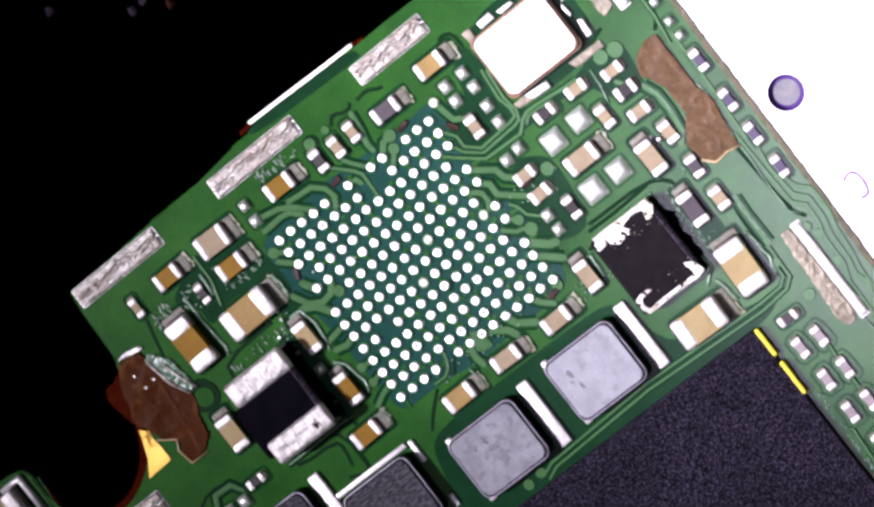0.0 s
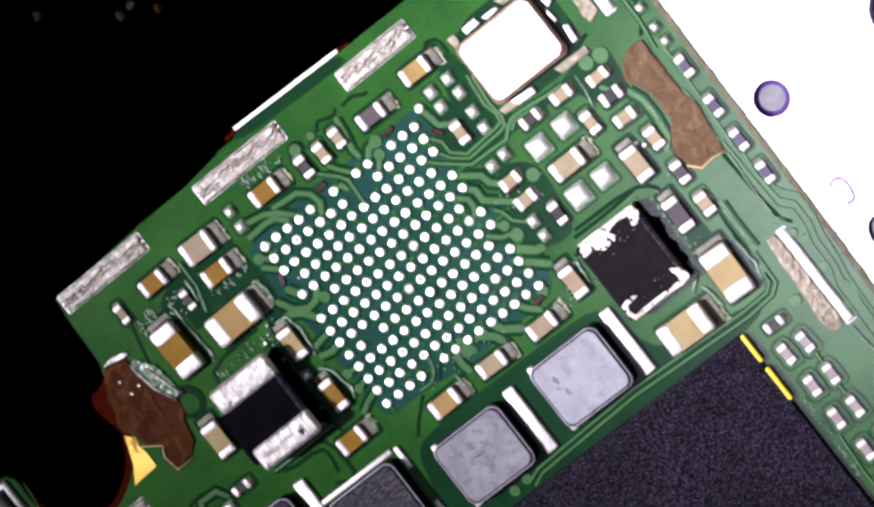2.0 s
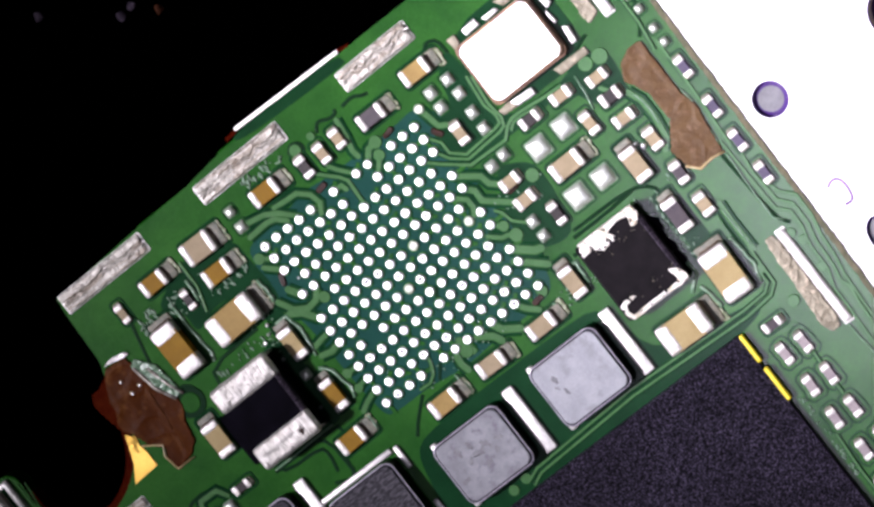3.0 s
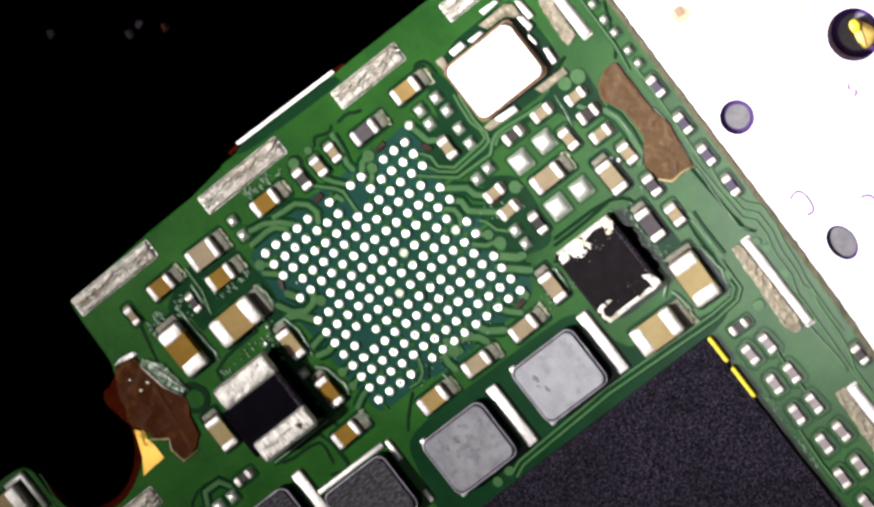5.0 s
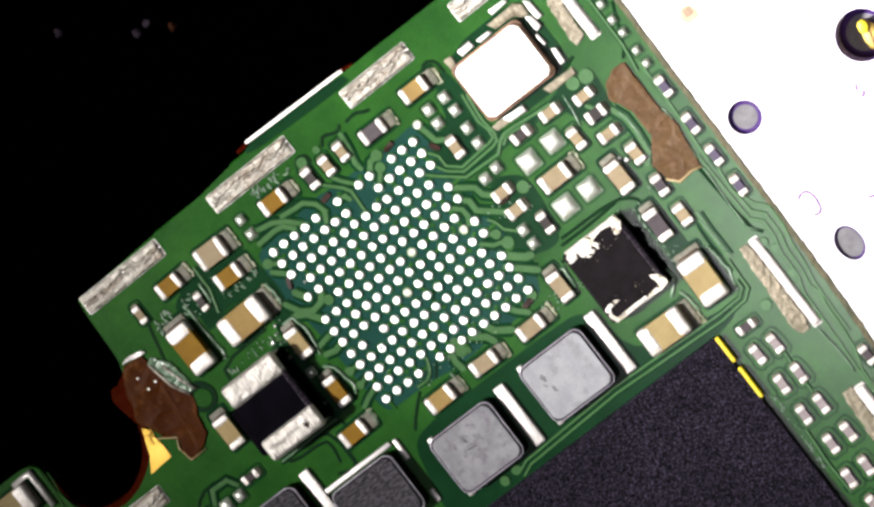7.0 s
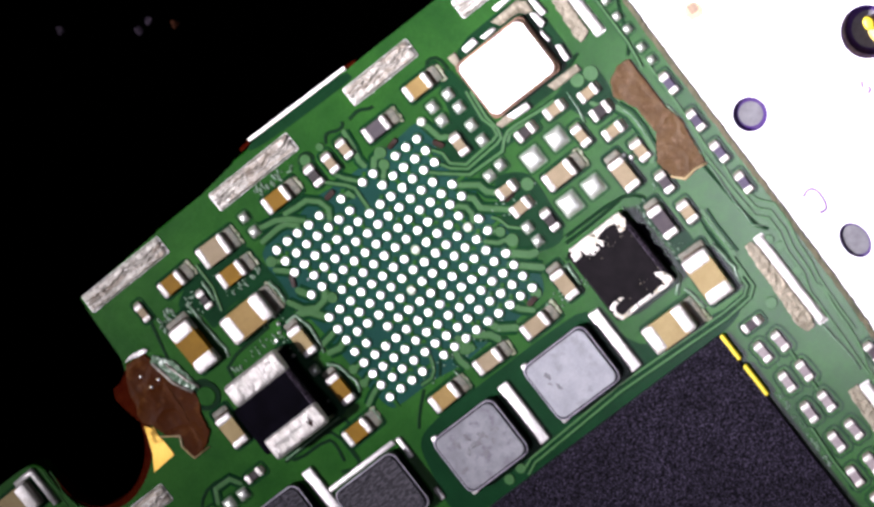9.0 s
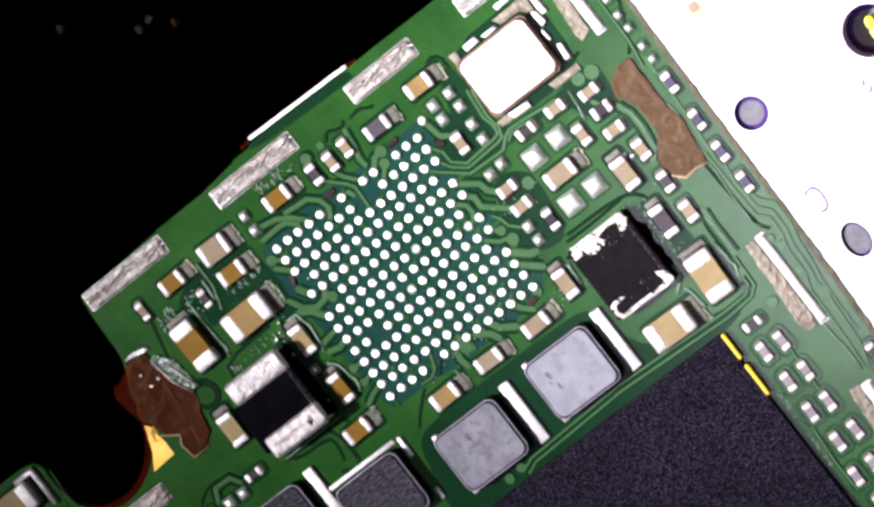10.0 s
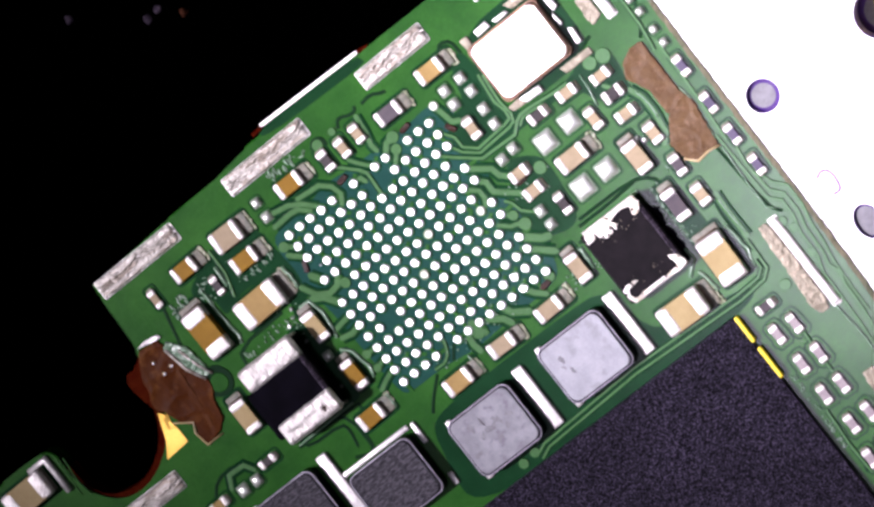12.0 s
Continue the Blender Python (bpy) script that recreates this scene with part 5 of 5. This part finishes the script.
chip_part("chip_capacitor", 7.348, -11.021, "y", 0.56, 0.27, 0.15, PALE, "tiny pale chip capacitor with bright tinned ends", "capacitor", "rows of tiny capacitors beside the memory chip")
chip_part("chip_capacitor", 6.562, -12.068, "y", 0.56, 0.27, 0.15, PALE, "tiny pale chip capacitor with bright tinned ends", "capacitor", "rows of tiny capacitors beside the memory chip")
chip_part("chip_capacitor", 7.159, -12.058, "y", 0.56, 0.27, 0.15, PALE, "tiny pale chip capacitor with bright tinned ends", "capacitor", "rows of tiny capacitors beside the memory chip")
chip_part("chip_capacitor", 6.661, -13.046, "y", 0.56, 0.27, 0.15, PALE, "tiny pale chip capacitor with bright tinned ends", "capacitor", "rows of tiny capacitors beside the memory chip")
chip_part("chip_resistor", 6.867, -7.045, "x", 0.56, 0.27, 0.15, GREY, "tiny dark grey chip part with bright tinned ends", "resistor", "tiny chip parts")
chip_part("chip_resistor", 9.064, -9.631, "y", 0.56, 0.27, 0.15, GREY, "tiny dark grey chip part with bright tinned ends", "resistor", "tiny resistors along the frame edge")
chip_part("chip_resistor", 9.159, -0.475, "y", 0.60, 0.27, 0.15, PURPLE, "tiny dark violet chip resistor with white tinned ends", "resistor", "tiny resistors along the frame edge")
chip_part("chip_resistor", 9.131, -1.721, "y", 0.60, 0.27, 0.15, PURPLE, "tiny dark violet chip resistor with white tinned ends", "resistor", "tiny resistors along the frame edge")
chip_part("chip_resistor", 9.107, -2.789, "y", 0.60, 0.27, 0.15, PURPLE, "tiny dark violet chip resistor with white tinned ends", "resistor", "tiny resistors along the frame edge")
chip_part("chip_resistor", 9.123, -3.845, "y", 0.60, 0.27, 0.15, PURPLE, "tiny dark violet chip resistor with white tinned ends", "resistor", "tiny resistors along the frame edge")
chip_part("chip_resistor", -7.264, -2.016, "x", 0.56, 0.27, 0.15, DARK, "tiny blackish chip resistor with bright tinned ends", "resistor", "tiny chip parts")
chip_part("chip_capacitor", -13.66, 1.47, "x", 1.50, 0.85, 0.43, CREAM, "large pale chip capacitor on a separate lobe of the board", "capacitor", "large chip capacitors", 0.0, 0.06)
chip_part("chip_capacitor", -9.237, -2.154, "x", 0.60, 0.30, 0.17, TAN, "tiny tan chip capacitor with bright tinned ends", "capacitor", "tiny chip parts")
# ---- empty pads ----
bare_pad(-2.802, 3.891, 0.24)
bare_pad(-2.807, 3.398, 0.26)
bare_pad(4.076, 3.031, 0.27)
bare_pad(3.492, 3.027, 0.27)
bare_pad(4.098, 2.565, 0.27)
bare_pad(3.473, 2.573, 0.27)
bare_pad(4.061, 1.969, 0.27)
bare_pad(4.046, 1.461, 0.27)
bare_pad(4.022, 0.614, 0.26)
bare_pad(3.581, 0.557, 0.26)
bare_pad(3.546, -1.212, 0.27)
bare_pad(3.548, -1.673, 0.26)
bare_pad(5.735, 0.228, 0.46)
bare_pad(4.862, 0.191, 0.48)
bare_pad(5.735, -1.421, 0.46)
bare_pad(4.902, -1.414, 0.50)
bare_pad(9.157, 1.838, 0.20)
bare_pad(9.171, 1.385, 0.20)
bare_pad(9.166, 0.774, 0.20)
bare_pad(9.168, 0.330, 0.20)
bare_pad(9.173, 2.365, 0.20)
bare_pad(-3.910, -0.718, 0.24)
bare_pad(-8.390, -2.244, 0.30)
bare_pad(-7.882, -2.253, 0.28)
# ---- long tinned pads ----
tinned_pad(-6.661, 4.729, "x", 2.95, 0.60, 1, TIN_ROUGH)
tinned_pad(-1.765, 4.723, "x", 2.95, 0.60, 2, TIN_ROUGH)
tinned_pad(2.915, 4.676, "x", 2.35, 0.60, 3, TIN_ROUGH)
tinned_pad(6.891, 4.677, "x", 2.35, 0.60, 4, TIN_ROUGH)
tinned_pad(8.519, 2.875, "y", 2.30, 0.34, 5, TIN)
tinned_pad(8.5, -6.69, "y", 3.00, 0.31, 6, TIN)
tinned_pad(8.329, -12.121, "y", 4.00, 0.36, 7, TIN)
tinned_pad(-10.621, -0.866, "x", 1.90, 0.60, 8, TIN_ROUGH)
scraped_solder([(8.29, 3.94), (8.38, 3.48), (8.27, 1.98), (7.93, 1.86), (7.87, 2.10), (7.97, 3.22)], 11)
scraped_solder([(8.03, -5.2), (8.27, -5.2), (8.34, -5.45), (8.34, -6.66), (8.34, -7.85), (8.24, -8.12), (7.95, -8.10), (7.85, -7.78), (7.93, -6.78), (7.97, -5.84)], 12)
scraped_solder([(7.83, -10.06), (8.17, -10.04), (8.11, -12.10), (8.08, -13.62), (7.69, -13.63), (7.71, -11.62)], 13)
# ---- inductors, crystal, memory chip ----
scuffed = power_inductor(2.099, -5.131, PLATE_GREY, "square power inductor with a pale grey scuffed top")
blotchy = power_inductor(-1.255, -5.218, PLATE_MID, "square power inductor with a blotchy pale grey top")
for plate_ob, marks in ((blotchy, ((-1.76, -4.8, 0.13), (-1.39, -4.79, 0.11), (-1.0, -5.01, 0.13), (-0.62, -5.08, 0.1), (-2.04, -5.5, 0.12), (-1.27, -5.09, 0.14), (-1.22, -5.47, 0.1), (-1.6, -5.15, 0.09), (-0.85, -5.3, 0.08))), (scuffed, ((1.53, -4.8, 0.1), (1.62, -5.21, 0.08), (1.45, -5.0, 0.05)))):
    for k, (mx, my, mr) in enumerate(marks):
        blot = ragged([(0.7 * a, 1.35 * b) for a, b in circle(0, 0, mr, 14)], mr * 0.35, 0.06, k)
        part("smear", prism(blot, 0.568, 0.5765 + 0.0003 * k), SMEAR, plate_ob, "dark grey smear on the plate", False, (mx - plate_ob.location.x / MM, my - plate_ob.location.y / MM, 0.0, 20 * k))
power_inductor(-4.503, -4.738, PLATE_DARK, "square power inductor with a charcoal brushed top", bars=False)
power_inductor(-7.377, -3.799, PLATE_DARK, "charcoal square power inductor with a white terminal bar")
FLAKES = [[(4.24, -2.42), (4.71, -2.38), (5.09, -2.40), (5.69, -2.40), (5.95, -2.37), (6.00, -2.65), (5.83, -2.89), (5.62, -2.87), (5.69, -2.59), (5.42, -2.53), (5.20, -2.56), (5.03, -2.62), (5.14, -2.78), (5.13, -2.89), (4.99, -2.88), (4.98, -2.74), (4.89, -2.90), (4.67, -2.93), (4.50, -2.79), (4.46, -2.58), (4.42, -2.74), (4.15, -2.78), (4.09, -2.65)],
          [(5.69, -4.28), (5.92, -4.39), (6.03, -4.65), (6.01, -4.78), (5.73, -4.83), (5.37, -4.79), (4.97, -4.78), (4.44, -4.83), (4.18, -4.81), (4.09, -4.60), (4.10, -4.33), (4.29, -4.25), (4.51, -4.27), (4.63, -4.35), (4.46, -4.38), (4.26, -4.39), (4.20, -4.54), (4.27, -4.70), (4.58, -4.68), (5.02, -4.68), (5.39, -4.69), (5.67, -4.68), (5.76, -4.62), (5.71, -4.46)]]
moulded_chip(-5.136, -0.830, 0, "black moulded inductor with wrinkled silver ends")
moulded_chip(5.063, -3.609, 0, "black moulded inductor with corroded flaking silver ends", FLAKES, height=0.52)
crystal = thing("crystal_can", 5.91, 2.585, 0, 0, "square crystal can with a mirror-bright metal lid", "crystal")
part("base", prism(rounded(2.4, 1.88, 0.16), 0.02, 0.24, 0.03), LID_EDGE, crystal, "brown ceramic base")
flange = part("lid_flange", lump(prism(rounded(2.3, 1.8, 0.2), 0.22, 0.32, 0.03), 0.008, 0.3, 2), LID_GOLD, crystal, "gilded lid flange")
part("lid", prism(rounded(2.2, 1.7, 0.17), 0.3, 0.36, 0.04, 3), LID, flange, "mirror-bright metal lid")


def crystal_pad(outline, material, label, high, seed):
    local = [(a - 5.91, b - 2.585) for a, b in outline]
    part("pad", lump(prism(local, 0.0, high, 0.03), 0.012, 0.15, seed), material, crystal, label, True)


crystal_pad([(6.27, 3.86), (6.80, 3.84), (7.20, 3.90), (7.43, 3.72), (7.40, 3.36), (7.18, 3.43), (7.03, 3.62), (6.43, 3.60)], SCRAPED, "dull beige corner pad", 0.07, 1)
crystal_pad([(4.67, 3.84), (4.94, 3.83), (4.93, 3.57), (4.72, 3.47)], SCRAPED, "dull beige corner pad", 0.07, 2)
crystal_pad([(6.43, 1.53), (7.44, 1.52), (7.46, 1.30), (6.52, 1.30)], SCRAPED, "dull beige corner pad", 0.07, 3)
crystal_pad([(4.62, 1.57), (5.00, 1.61), (5.14, 1.36), (4.68, 1.39)], SCRAPED, "dull beige corner pad", 0.07, 4)
crystal_pad([(5.77, 3.72), (6.21, 3.72), (6.30, 3.60), (5.85, 3.58)], TIN, "solder-coated pad", 0.1, 5)
crystal_pad([(5.17, 3.80), (5.61, 3.83), (5.65, 3.62), (5.19, 3.60)], TIN, "solder-coated pad", 0.1, 6)
crystal_pad([(7.49, 3.79), (7.65, 3.66), (7.69, 3.11), (7.50, 3.13)], TIN, "solder-coated pad", 0.1, 7)
crystal_pad([(7.28, 3.38), (7.45, 3.30), (7.50, 2.92), (7.30, 2.86)], TIN, "solder-coated pad", 0.14, 8)
crystal_pad([(7.25, 2.84), (7.31, 2.46), (7.22, 2.44), (7.18, 2.74)], TIN, "thin solder-coated pad", 0.12, 9)
crystal_pad([(7.31, 2.26), (7.46, 2.20), (7.43, 1.73), (7.26, 1.75)], TIN, "solder-coated pad", 0.14, 10)
crystal_pad([(5.02, 1.57), (5.71, 1.54), (5.72, 1.32), (5.14, 1.36)], TIN, "solder-coated pad", 0.12, 11)
crystal_pad([(6.54, 4.15), (7.07, 4.13), (7.16, 4.01), (6.57, 3.98)], TIN, "solder-coated pad", 0.08, 12)

CHIP_CORNER = (6.01, -6.735)
cw, ch = 13.0, 11.0
memory = thing("memory_chip", CHIP_CORNER[0] - cw / 2, CHIP_CORNER[1] - ch / 2, 0, 0, "large matt black memory chip with a grainy top", "chip")
part("package", prism(rounded(cw, ch, 0.06, 3), 0.08, 0.22, 0.03), EPOXY, memory)
part("underside", prism(rounded(cw - 0.1, ch - 0.1, 0.05, 2), 0.0, 0.08), BLACK, memory, "dark package substrate")
for y0, y1 in ((-0.89, -0.03), (-2.11, -1.07)):
    edge = thing("gold_finger", CHIP_CORNER[0] + 0.02, CHIP_CORNER[1], 0, 0, "bright yellow gilded strip at the memory chip's edge", "gold strip", "gold strips at the chip edge")
    part("strip", box(-0.05, 0.09, y0, y1, 0.1, 0.24, 0.05, 3), YELLOW, edge)
for k, (bx, by) in enumerate(((-10.499, 13.899), (-8.281, 12.189), (-7.794, 12.246), (-7.129, 11.589))):
    crumb(bx, by, -19.9, 0.16, k, CRUMB_RED if k == 3 else CRUMB)
